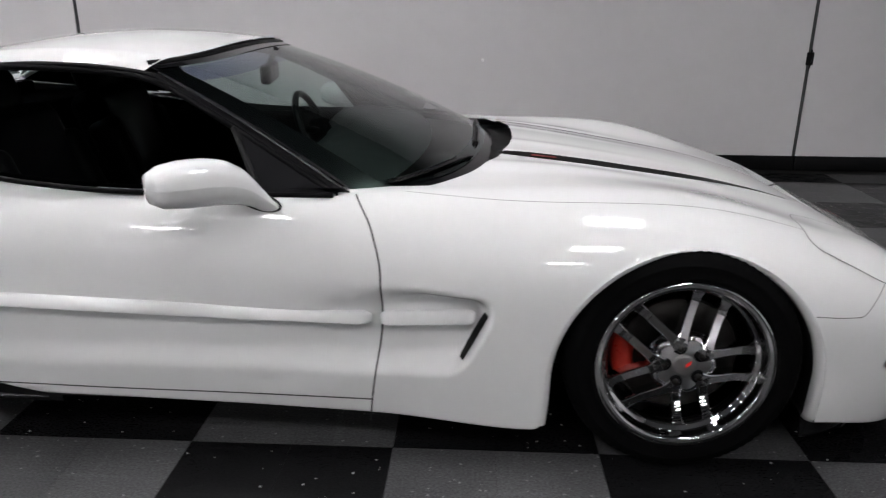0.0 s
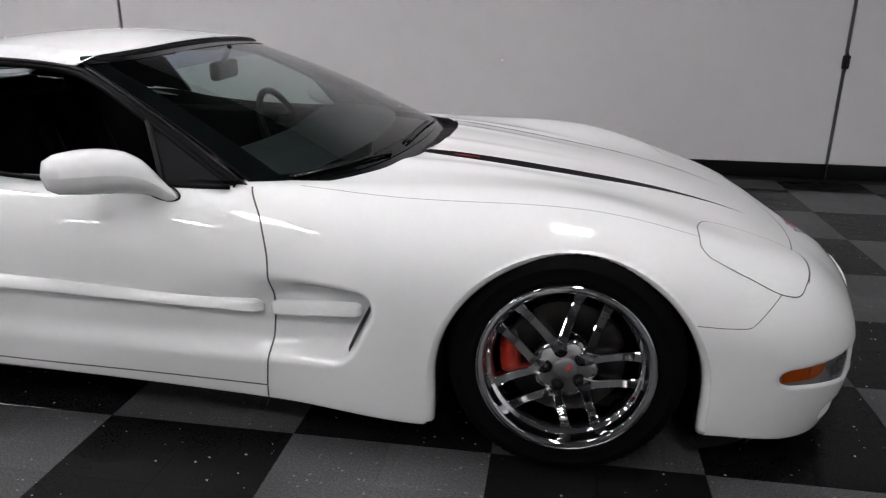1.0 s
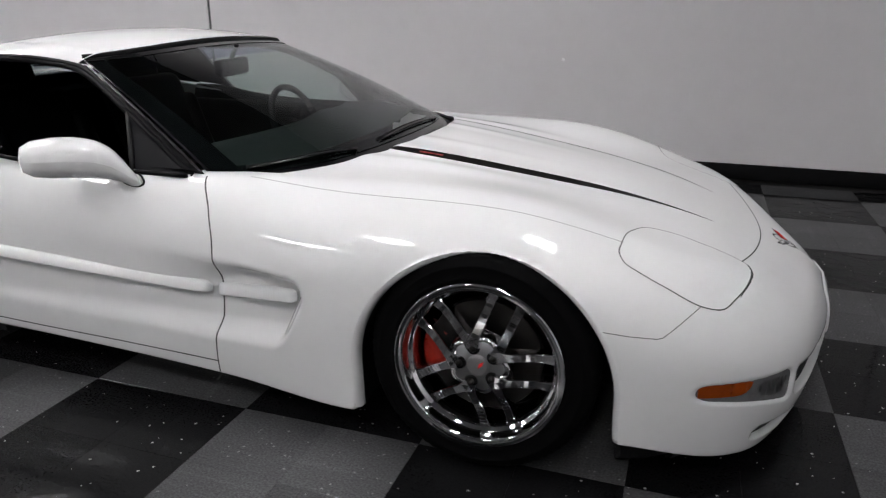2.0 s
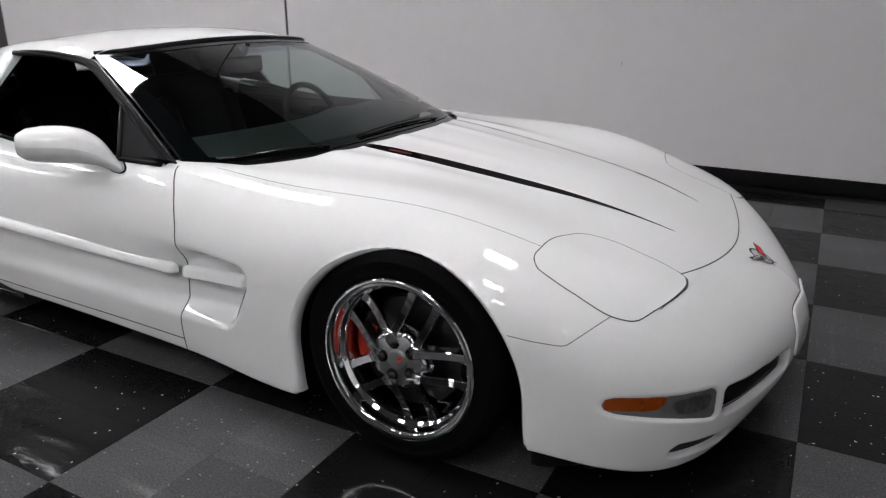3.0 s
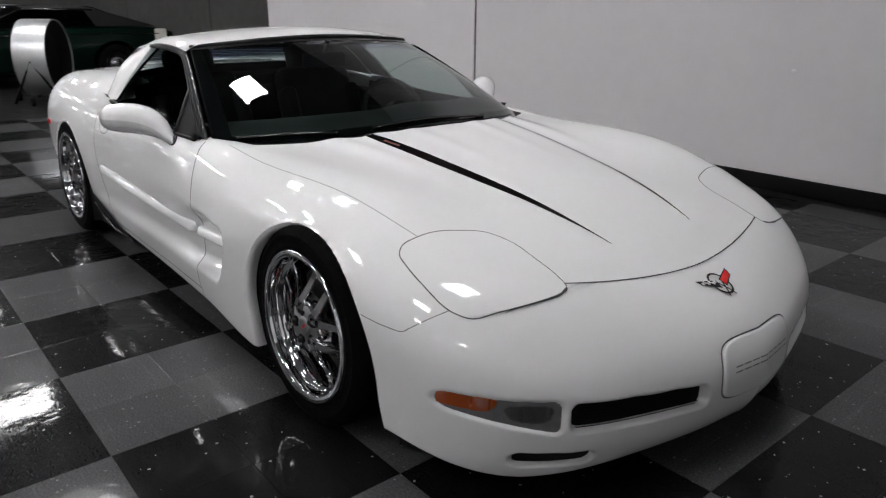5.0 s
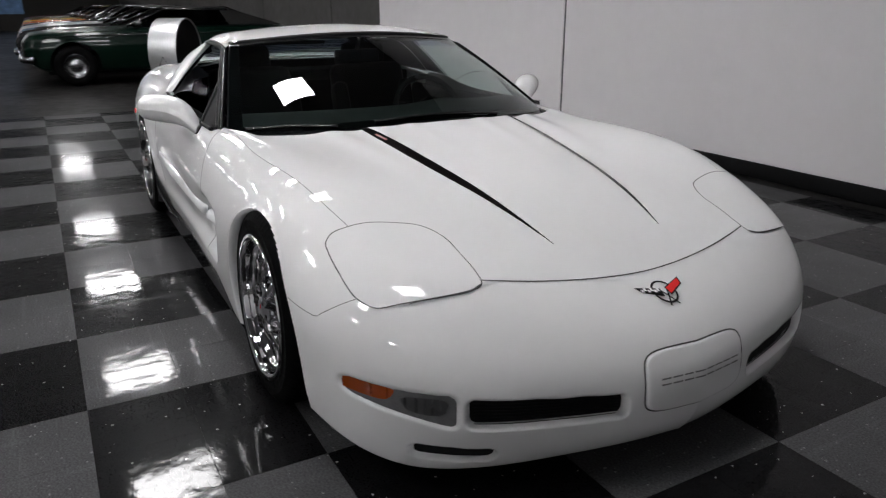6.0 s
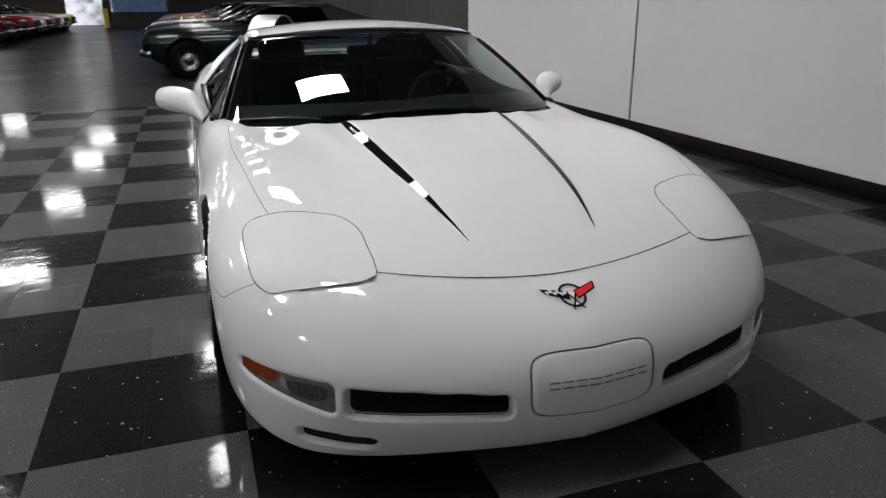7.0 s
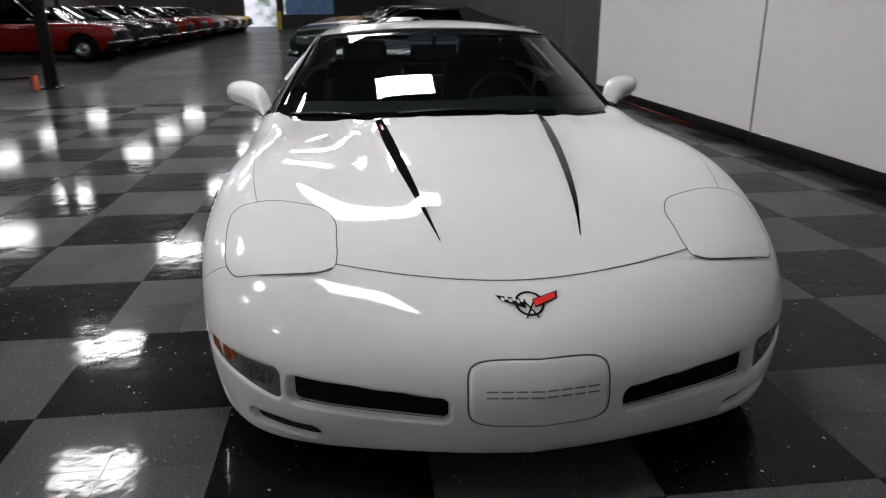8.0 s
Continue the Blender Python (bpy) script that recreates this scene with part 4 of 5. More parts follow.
def side_top(x):
    """Upper edge of the side window: up the post, then along the roof."""
    if x > -1.50:
        t = (x + 0.90) / (-0.60)
        p = ws_point(1.03, max(0, min(1, t)))
        return Vector((x, p.y + 0.012, p.z - 0.018))
    v = min(1, (-1.50 - x) / 0.83)
    p = roof_point(1.0, v)
    return Vector((x, p.y + 0.004, p.z - 0.012))


for sg in (-1, 1):
    Q = []
    for x in np.linspace(-0.93, -1.98, 44):
        tp = side_top(x)
        bt = Vector((min(x, -0.93) + 0.0 if x > -1.5 else x + 0.03 * (-1.5 - x) / 0.48, 0.845 + 0.012 * sstep(-0.9, -1.6, x), float(BELT(x)) - 0.012))
        Q.append([Vector((bt.lerp(tp, v).x, sg * (bt.lerp(tp, v).y + 0.008 * math.sin(math.pi * v)), bt.lerp(tp, v).z)) for v in np.linspace(0, 1, 10)])
    Q = np.array(Q)
    # round the corner where the post meets the roof
    for _ in range(14):
        Q[1:-1] = (Q[:-2] + 2 * Q[1:-1] + Q[2:]) / 4
    link("side_window", grid_mesh("side_window", Q), SIDEGLASS, car, "dark side window")
    tube("window_seal", [Q[i, -1] + np.array((0, sg * 0.004, 0.0)) for i in range(0, 44)], 0.010, POSTM, car, "black window seal", 8)
    tube("window_seal", [Q[i, 0] + np.array((0, sg * 0.006, 0.004)) for i in range(0, 44)], 0.008, POSTM, car, "black window seal", 8)
    # black corner panel ahead of the side glass
    bm = bmesh.new()
    a_, b_ = [], []
    for t in np.linspace(0, 1, 10):
        lo = Vector(Q[0, 0]).lerp(Vector(Q[8, 0]), t)
        hi = Vector(Q[int(12 * t), -1])
        off = Vector((0, sg * 0.007, 0))
        a_.append(bm.verts.new(lo + off)), b_.append(bm.verts.new(hi + off))
    for i in range(9):
        bm.faces.new((a_[i], a_[i + 1], b_[i + 1], b_[i]))
    part("corner_panel", bm, CORNERM, car, "black triangular panel at the mirror")
    tube("window_seal", [Vector(Q[8, 0]).lerp(Vector(Q[12, -1]), t) + Vector((0, sg * 0.008, 0)) for t in (0, 0.33, 0.67, 1)], 0.009, BLACK, car, "", 8)
    # white rear pillar, swept from the roof edge to the rear fender
    Q2 = []
    for t in np.linspace(0, 1, 18):
        row = []
        for v in np.linspace(0, 1, 16):
            up = roof_point(sg, 0.68 + 0.28 * v)
            lo = Vector((-1.915 - 0.20 * v, sg * (0.865 - 0.05 * v), 0.836 + 0.033 * v))
            p = Vector((up.x + (lo.x - up.x) * t, up.y + (lo.y - up.y) * t ** 1.15, up.z + (lo.z - up.z) * t))
            swell = math.sin(math.pi * t) * (0.25 + 0.75 * v)
            p += Vector((-0.035 * swell, sg * (0.012 * math.sin(math.pi * t) + 0.014 * math.sin(math.pi * v)), 0.030 * swell))
            # the front edge rolls into the window
            p.y -= sg * 0.020 * max(0.0, 1 - v / 0.18) ** 2
            row.append(p)
        Q2.append(row)
    link("rear_pillar", grid_mesh("rear_pillar", np.array(Q2)), PAINT, car, "white rear roof pillar")
    link("pillar_lining", grid_mesh("pillar_lining", np.array([[p + Vector((0, -sg * 0.014, -0.004)) for p in row] for row in Q2])), DARKIN, car, "dark inner pillar trim")
    # white fill between the pillar and the rear glass
    Q4 = [[Vector(Q2[int(17 * t)][15]).lerp(rear_glass(sg * 1.0, t * 0.96), v) + Vector((0, 0, -0.006 * v)) for v in np.linspace(0, 1, 6)] for t in np.linspace(0, 1, 12)]
    link("rear_quarter", grid_mesh("rear_quarter", np.array(Q4)), PAINT, car, "white panel beside the rear window")
    link("quarter_lining", grid_mesh("quarter_lining", np.array([[p + Vector((0.012, -sg * 0.016, -0.012)) for p in row] for row in Q4])), DARKIN, car, "dark inner quarter trim")
    # mirror: rounded housing on a curved foot
    secs = [((-1.112, 0.866, 0.744), 0.058, 0.026), ((-1.118, 0.876, 0.760), 0.054, 0.030), ((-1.130, 0.890, 0.782), 0.055, 0.038), ((-1.150, 0.908, 0.805), 0.063, 0.048), ((-1.182, 0.934, 0.823), 0.076, 0.057),
            ((-1.225, 0.972, 0.833), 0.083, 0.061), ((-1.272, 1.013, 0.836), 0.084, 0.060), ((-1.312, 1.047, 0.836), 0.072, 0.053), ((-1.333, 1.066, 0.836), 0.046, 0.037), ((-1.339, 1.072, 0.836), 0.004, 0.004)]
    cs = polyline([s_[0] for s_ in secs], 40)
    h_ = np.interp(np.linspace(0, 1, 40), np.concatenate([[0], np.cumsum([math.dist(secs[i][0], secs[i + 1][0]) for i in range(9)])]) / sum(math.dist(secs[i][0], secs[i + 1][0]) for i in range(9)), [s_[1] for s_ in secs])
    v_ = np.interp(np.linspace(0, 1, 40), np.concatenate([[0], np.cumsum([math.dist(secs[i][0], secs[i + 1][0]) for i in range(9)])]) / sum(math.dist(secs[i][0], secs[i + 1][0]) for i in range(9)), [s_[2] for s_ in secs])
    Q3 = []
    for i in range(40):
        c0 = Vector(cs[i])
        d = (Vector(cs[min(i + 1, 39)]) - Vector(cs[max(i - 1, 0)]))
        d.z = 0
        side = Vector((d.y, -d.x, 0)).normalized()
        Q3.append([Vector((c0 + side * h_[i] * math.cos(t) * 0.8 + Vector((0, 0, 1)) * v_[i] * math.copysign(abs(math.sin(t)) ** 0.85, math.sin(t)))) for t in np.linspace(0, 2 * math.pi, 25)])
    Q3 = np.array(Q3) * np.array((1, sg, 1))
    link("door_mirror", grid_mesh("door_mirror", Q3, flip=sg > 0), PAINT, car, "white door mirror on a curved foot")
    gasket = [Vector((-1.120 + 0.054 * math.cos(t), sg * (0.874 + 0.010 * math.sin(t)), 0.757 + 0.017 * math.sin(t) - 0.010 * math.cos(t))) for t in np.linspace(0, 2 * math.pi, 25)]
    tube("mirror_gasket", [on_side(p.x, p.z, sg) + Vector((0, sg * 0.003, 0)) for p in gasket], 0.0035, BLACK, car, "black gasket under the mirror", 6)
    # recessed round door handle
    base = on_side(-1.97, 0.725, sg)
    hd = lathe("door_handle", [(0.0001, -0.006), (0.030, -0.004), (0.036, 0.002), (0.042, 0.003), (0.045, -0.001)], PAINT, car, "white round pull handle set in the door", 28)
    hd.matrix_basis = Matrix.Translation(base + Vector((0, sg * 0.002, 0))) @ Matrix.Diagonal((1.65, sg, 1.15, 1))
    tube("handle_slot", [base + Vector((-0.05, sg * 0.003, -0.020)), base + Vector((0, sg * 0.005, -0.026)), base + Vector((0.05, sg * 0.003, -0.020))], [0.002, 0.008, 0.002], BLACK, car)
    ribbon("handle_gap", [(base.x + 0.078 * math.cos(q), base.z + 0.054 * math.sin(q)) for q in np.linspace(0, 2 * math.pi, 33)], 0.004, SEAM, car, (lambda s: (lambda x, z_: on_side(x, z_, s)))(sg), 0.0022, 60)
    # black duct ahead of the rear wheel
    bm = bmesh.new()
    lo_, hi_ = [], []
    for t in np.linspace(0, 1, 14):
        x = -1.74 - 0.535 * t
        zl = 0.160 + 0.005 * t
        zh = zl + 0.018 + 0.175 * t ** 1.35
        p0, p1 = on_side(x, zl + 0.01, sg), on_side(x, zh, sg)
        yb = sg * (abs(p1.y) + 0.012)
        lo_.append(bm.verts.new((x, sg * (abs(p0.y) + 0.016), zl - 0.006))), hi_.append(bm.verts.new((x, yb, zh)))
    for i in range(13):
        bm.faces.new((lo_[i], lo_[i + 1], hi_[i + 1], hi_[i]))
    duct = part("brake_duct", bm, BLACK, car, "black brake duct ahead of the rear wheel")
    tube("duct_lip", [on_side(-1.78 - 0.40 * t, 0.168 + 0.012 * t + 0.10 * t ** 3, sg) + Vector((0, sg * 0.022, 0)) for t in np.linspace(0, 1, 12)], [0.004 + 0.006 * math.sin(math.pi * t) for t in np.linspace(0, 1, 12)], TRIMGREY, duct, "", 6)
    # rear side marker
    b3 = on_side(-3.10, 0.60, sg)
    boxed("side_marker", (-3.13, -3.07, b3.y - 0.006, b3.y + 0.006, 0.585, 0.615), REDLOGO, car, "red rear side marker lens", 0.006)

# black cowl between the hood and the glass
Q = []
for u in np.linspace(-1, 1, 41):
    yr = 0.805 * u
    a0 = Vector((float(hood_rear(yr)) + 0.05, yr, float(deck(hood_rear(yr) + 0.05, yr)) - 0.022))
    a1 = ws_point(u, 0.05, -0.012)
    Q.append([a0.lerp(a1, v) + Vector((0, 0, -0.018 * math.sin(math.pi * v))) for v in np.linspace(0, 1, 7)])
link("cowl", grid_mesh("cowl", np.array(Q)), BLACK, car, "black plastic cowl panel")
for y0, y1, n_ in ((-0.42, -0.74, 0), (0.34, -0.26, 1)):
    arm = []
    for t in np.linspace(0, 1, 14):
        y = y0 + (y1 - y0) * t
        arm.append(ws_point(y / 0.795, 0.012 + 0.022 * math.sin(math.pi * t * 0.9), 0.006 + 0.004 * math.sin(math.pi * t)))
    wiper = tube("wiper", arm, [0.008] + [0.0045] * 12 + [0.003], GLOSSBLACK, car, "black wiper arm and blade")
    tube("wiper_blade", [p + Vector((-0.012, 0, 0.002)) for p in arm[3:]], 0.005, BLACK, wiper)

# ---- nose fittings ----
def nose_point(y, z_, inset):
    """A place on the undented nose, moved inward."""
    a = abs(y)
    i = int(np.argmin(np.abs(oy[:220] - a)))
    k = np.clip((z_ - zb[i]) / (zw[i] - zb[i]), 0, 1)
    d = tk[i] * (1 - k) ** 2.2 + inset
    if z_ > zw[i]:
        g = min(0.99, (z_ - zw[i]) / (float(deck(ox[i] - 0.1, oy[i])) - zw[i]))
        d += D[i] * (1 - (1 - g ** pw[i]) ** (1 / pw[i]))
    return Vector((ox[i] - nx[i] * d, math.copysign(oy[i] - ny[i] * d, y), z_))


def nose_patch(name, shape, sg, inset, material, parent, label="", a_in=0.0, n=30, m=9, a_lim=None, ends=None):
    a0, a1, lo, hi = shape
    s0, s1 = a_lim or (a0, a1)
    Q = []
    for a in np.linspace(s0 + a_in, s1 - a_in, n):
        zl, zh = np.interp(a, [a0, a1], lo), np.interp(a, [a0, a1], hi)
        if ends:
            t = (a - s0) / (s1 - s0)
            q = max(1 - t * 2, 0) * ends[0] + max(t * 2 - 1, 0) * ends[1]
            k = max(0.02, 1 - q ** 3) ** 0.5
            zm = zl + (zh - zl) * ends[2]
            zl, zh = zm + (zl - zm) * k, zm + (zh - zm) * k
        Q.append([nose_point(sg * a, zl + (zh - zl) * v, inset) for v in np.linspace(0, 1, m)])
    return link(name, grid_mesh(name, np.array(Q)), material, parent, label)


for sg in (-1, 1):
    gr = nose_patch("grille", GRILLE, sg, 0.030, BLACK, car, "black bumper grille with fine bars")
    for k in range(9):
        f = (k + 0.7) / 9.2
        pts = []
        for a in np.linspace(GRILLE[0] + 0.020, GRILLE[1] - 0.020, 16):
            zl, zh = np.interp(a, GRILLE[:2], GRILLE[2]), np.interp(a, GRILLE[:2], GRILLE[3])
            pts.append(nose_point(sg * a, zl + (zh - zl) * f, 0.024))
        tube("grille_bar", pts, 0.0017, BLACK, gr, "", 5)
    lamp_body = nose_patch("front_lamp", LAMP, sg, 0.0075, SMOKE, car, "smoked front lamp", n=36)
    amber = (LAMP[0], LAMP[1], (LAMP[2][0] + 0.056, LAMP[2][1] + 0.014), (LAMP[3][0] - 0.004, LAMP[3][1] - 0.002))
    nose_patch("amber_lens", amber, sg, 0.005, AMBER, lamp_body, "amber marker lens", a_lim=(0.794, 0.881), n=28, ends=(1.0, 0.0, 0.8))
    nose_patch("reflector", (LAMP[0], LAMP[1], (0.277, 0.30), (0.332, 0.33)), sg, 0.0058, REFLECT, lamp_body, "dark reflector", a_lim=(0.685, 0.782), n=28, ends=(1.0, 1.0, 0.75))
    nose_patch("lower_vent", VENT, sg, 0.022, BLACK, car, "black lower air slot")

# plate cover with raised marks
pts2 = []
n = 64
for k in range(n):
    t = 2 * math.pi * k / n
    c, s = math.cos(t), math.sin(t)
    pts2.append((0.178 * math.copysign(abs(c) ** 0.35, c), 0.317 + 0.083 * math.copysign(abs(s) ** 0.35, s)))
pts2 = np.array(pts2)
mid = pts2.mean(0)
rings = [[on_front(*(mid + (p - mid) * f), lift=0.007 - (0.003 if f > 0.985 else 0)) for p in np.concatenate([pts2, pts2[:1]])] for f in (0.02, 0.2, 0.4, 0.6, 0.8, 0.92, 0.97, 1.0)]
rings.append([on_front(*p, lift=-0.004) for p in np.concatenate([pts2, pts2[:1]])])
plate = link("plate_cover", grid_mesh("plate_cover", np.array(rings), flip=True), PAINT, car, "white blank plate cover with raised grey marks")
ring_pts = mid + (pts2 - mid) * 1.03
ribbon("plate_gap", np.concatenate([ring_pts, ring_pts[:1]]), 0.0045, SEAM, car, on_front, 0.0012, 130)
x_at = -0.138
for wd in (0.030, 0.032, 0.030, 0.034, 0.030, 0.030, 0.030, 0.032):
    for dz in (-0.0078, 0.0078):
        Q = [[on_front(y, 0.322 + dz + v, lift=0.0085) for v in (-0.0021, 0.0021)] for y in np.linspace(x_at, x_at + wd, 5)]
        link("raised_mark", grid_mesh("raised_mark", np.array(Q)), LETTER, plate, "grey raised bar")
    x_at += wd + 0.006

# nose badge: a ring with two crossed flags
ringp = [(0.856 + 0.037 * math.sin(t), 0.036 * math.cos(t)) for t in np.linspace(0, 2 * math.pi, 41)]
badge = ribbon("nose_badge", ringp, 0.007, GLOSSBLACK, car, on_top, 0.004, 60, "black ring badge with crossed flags")


def flag(corners, material, lift, nm):
    corners = [(0.852 + (x - 0.852) * 1.3, y * 1.06) for x, y in corners]
    Q = [[on_top(*(np.array(corners[0]) * (1 - u) * (1 - v) + np.array(corners[1]) * u * (1 - v) + np.array(corners[2]) * u * v + np.array(corners[3]) * (1 - u) * v), lift=lift) for u in np.linspace(0, 1, 7)] for v in np.linspace(0, 1, 5)]
    return link(nm, grid_mesh(nm, np.array(Q)), material, badge)


flag([(0.846, 0.008), (0.826, 0.078), (0.846, 0.072), (0.868, 0.012)], GLOSSBLACK, 0.0048, "flag_edge")
flag([(0.848, 0.010), (0.830, 0.072), (0.845, 0.068), (0.864, 0.013)], REDLOGO, 0.0058, "red_flag")
flag([(0.846, -0.008), (0.830, -0.082), (0.846, -0.070), (0.868, -0.012)], GLOSSBLACK, 0.0048, "flag_edge")
for k in range(6):
    y0 = -0.014 - 0.0095 * k
    o = 0.004 if k % 2 else 0.0
    flag([(0.845 - k * 0.0018 + o, y0), (0.843 - k * 0.0018 + o, y0 - 0.008), (0.851 - k * 0.0018 + o, y0 - 0.008), (0.853 - k * 0.0018 + o, y0)], PAINT, 0.0062, "white_check")
for sg in (-1, 1):
    ribbon("flag_staff", [(0.852, sg * 0.012), (0.902, -sg * 0.016)], 0.005, GLOSSBLACK, badge, on_top, 0.0052, 6)

# ---- wheels ----
def wheel_front():
    rim = lathe("wheel", [(0.196, -0.115), (0.1985, -0.060), (0.2015, -0.034), (0.206, -0.026), (0.2125, -0.023), (0.2155, -0.018), (0.2165, -0.006), (0.2180, 0.004), (0.2195, 0.0105), (0.2215, 0.0140), (0.2245, 0.0155), (0.2375, 0.0185), (0.2405, 0.0178), (0.2425, 0.011), (0.242, 0.0), (0.235, -0.02), (0.236, -0.20), (0.20, -0.20), (0.196, -0.13), (0.196, -0.115)], CHROME, None, "polished chrome five-spoke alloy wheel", 96)
    prof = [(0.2395, 0.008), (0.244, 0.012), (0.250, 0.012), (0.253, 0.0140), (0.256, 0.0122), (0.268, 0.0130), (0.284, 0.0120), (0.287, 0.0135), (0.290, 0.0105), (0.303, 0.006), (0.314, -0.003), (0.3215, -0.014), (0.325, -0.028), (0.3265, -0.045), (0.327, -0.075)]
    prof += [(0.327, -0.083), (0.319, -0.084), (0.319, -0.092), (0.327, -0.093), (0.3272, -0.13), (0.327, -0.137), (0.319, -0.138), (0.319, -0.146), (0.327, -0.147), (0.321, -0.19), (0.316, -0.215), (0.30, -0.235), (0.26, -0.24), (0.236, -0.225)]
    tyre = lathe("tyre", prof, RUBBER, rim, "black low-profile tyre", 240)
    for i, v in enumerate(tyre.data.vertices):
        r = math.hypot(v.co.x, v.co.z)
        if r > 0.312 and (i // len(prof)) % 3 == 0:
            v.co.x, v.co.z = v.co.x * 0.990, v.co.z * 0.990
    for k in range(5):
        ang = radians(72 * k - 2)
        for s in (-1, 1):
            bm = bmesh.new()
            ring = []
            for t in np.linspace(0, 1, 15):
                r = 0.052 + 0.152 * t
                off = s * (0.0375 + 0.0035 * t)
                half = 0.0130 + 0.010 * max(0, 1 - t * 4) ** 1.5 + 0.005 * max(0, t * 4 - 3) ** 2
                yf = 0.012 - 0.038 * math.sin(math.pi * min(1, t * 1.15) / 2) ** 1.6 - 0.004 * t
                cx_, cz_ = r * math.cos(ang) - off * math.sin(ang), r * math.sin(ang) + off * math.cos(ang)
                dx_, dz_ = -math.sin(ang), math.cos(ang)
                ring.append([bm.verts.new((cx_ + dx_ * h * half, yf + q, cz_ + dz_ * h * half)) for h, q in ((-1.1, -0.034), (-1.05, -0.016), (-0.98, -0.0045), (-0.90, -0.0012), (-0.78, 0.0), (0.78, 0.0), (0.90, -0.0012), (0.98, -0.0045), (1.05, -0.016), (1.1, -0.034))])
            for i in range(14):
                for q in range(9):
                    bm.faces.new((ring[i][q], ring[i][q + 1], ring[i + 1][q + 1], ring[i + 1][q]))
                bm.faces.new((ring[i][9], ring[i][0], ring[i + 1][0], ring[i + 1][9]))
            bmesh.ops.recalc_face_normals(bm, faces=bm.faces)
            part("spoke", bm, CHROME, rim, "", False)
        web = bmesh.new()
        rows_ = []
        for t in np.linspace(0, 1, 6):
            r = 0.058 + 0.034 * t
            wide = 0.034 - 0.004 * t
            rows_.append([web.verts.new((r * math.cos(ang) - o_ * math.sin(ang), 0.002 - 0.036 * t * t - 0.004 * math.cos(math.pi / 2 * o_ / wide), r * math.sin(ang) + o_ * math.cos(ang))) for o_ in np.linspace(-wide, wide, 9)])
        for i in range(5):
            for q in range(8):
                web.faces.new((rows_[i][q], rows_[i][q + 1], rows_[i + 1][q + 1], rows_[i + 1][q]))
        part("spoke_web", web, CHROME, rim)
    bm = bmesh.new()
    star = []
    for k in range(60):
        a = 2 * math.pi * k / 60
        star.append((0.071 + 0.008 * math.cos(5 * (a + radians(2))), a))
    top = [bm.verts.new((r * math.cos(a) * 0.94, -0.004, r * math.sin(a) * 0.94)) for r, a in star]
    low = [bm.verts.new((r * math.cos(a), -0.012, r * math.sin(a))) for r, a in star]
    bot = [bm.verts.new((r * math.cos(a), -0.05, r * math.sin(a))) for r, a in star]
    bm.faces.new(top)
    for i in range(60):
        j = (i + 1) % 60
        bm.faces.new((top[i], top[j], low[j], low[i])), bm.faces.new((low[i], low[j], bot[j], bot[i]))
    bmesh.ops.recalc_face_normals(bm, faces=bm.faces)
    ring2 = bmesh.new()
    outer = [[ring2.verts.new(((r + g) * math.cos(a), y, (r + g) * math.sin(a))) for r, a in star] for g, y in ((-0.004, -0.0055), (0.007, -0.007), (0.010, -0.013), (0.010, -0.05))]
    for q in range(3):
        for i in range(60):
            j = (i + 1) % 60
            ring2.faces.new((outer[q][i], outer[q][j], outer[q + 1][j], outer[q + 1][i]))
    bmesh.ops.recalc_face_normals(ring2, faces=ring2.faces)
    part("hub_rim", ring2, CHROME, rim, "polished edge of the hub")
    part("hub", bm, HUBM, rim, "satin grey hub face")
    cap = lathe("hub_cap", [(0.0001, 0.004), (0.024, 0.0035), (0.030, 0.001), (0.032, -0.004)], HUBM, rim, "grey hub cap with a small red mark", 40)
    bm = bmesh.new()
    vs_ = [bm.verts.new(p) for p in ((0.002, 0.0052, -0.006), (0.016, 0.0046, 0.006), (0.018, 0.0046, 0.018), (0.004, 0.0052, 0.008))]
    bm.faces.new(vs_)
    part("cap_mark", bm, REDLOGO, rim, "small red mark")
    for k in range(5):
        a = radians(72 * k + 34)
        lathe("lug_nut", [(0.0001, 0.010), (0.007, 0.009), (0.010, 0.004), (0.010, -0.004), (0.0155, -0.004), (0.0155, -0.012)], DISC, rim, "dark wheel nut", 12, (0.0525 * math.cos(a), 0.0, 0.0525 * math.sin(a)))
        lathe("nut_well", [(0.0095, -0.002), (0.0185, -0.0016), (0.0200, -0.006)], STEELD, rim, "", 16, (0.0525 * math.cos(a), 0.0, 0.0525 * math.sin(a)))
    # the hub face stands proud of the spokes
    for o in rim.children:
        if o.name.split(".")[0] in ("hub", "hub_rim", "hub_cap", "cap_mark", "lug_nut", "nut_well"):
            for v in o.data.vertices:
                v.co.y += 0.006
    lathe("brake_disc", [(0.06, -0.075), (0.075, -0.07), (0.163, -0.07), (0.165, -0.072), (0.165, -0.098), (0.06, -0.10)], DISC, rim, "grey brake disc", 48)
    bm = bmesh.new()
    ring = []
    for t in np.linspace(-0.40, 0.40, 14):
        a = math.pi + t
        ring.append([bm.verts.new((r * math.cos(a), y, r * math.sin(a))) for r, y in ((0.122, -0.072), (0.128, -0.058), (0.160, -0.054), (0.180, -0.062), (0.184, -0.11), (0.12, -0.11))])
    for i in range(13):
        for q in range(6):
            bm.faces.new((ring[i][q], ring[i][(q + 1) % 6], ring[i + 1][(q + 1) % 6], ring[i + 1][q]))
    bm.faces.new(ring[0]), bm.faces.new(ring[-1])
    bmesh.ops.recalc_face_normals(bm, faces=bm.faces)
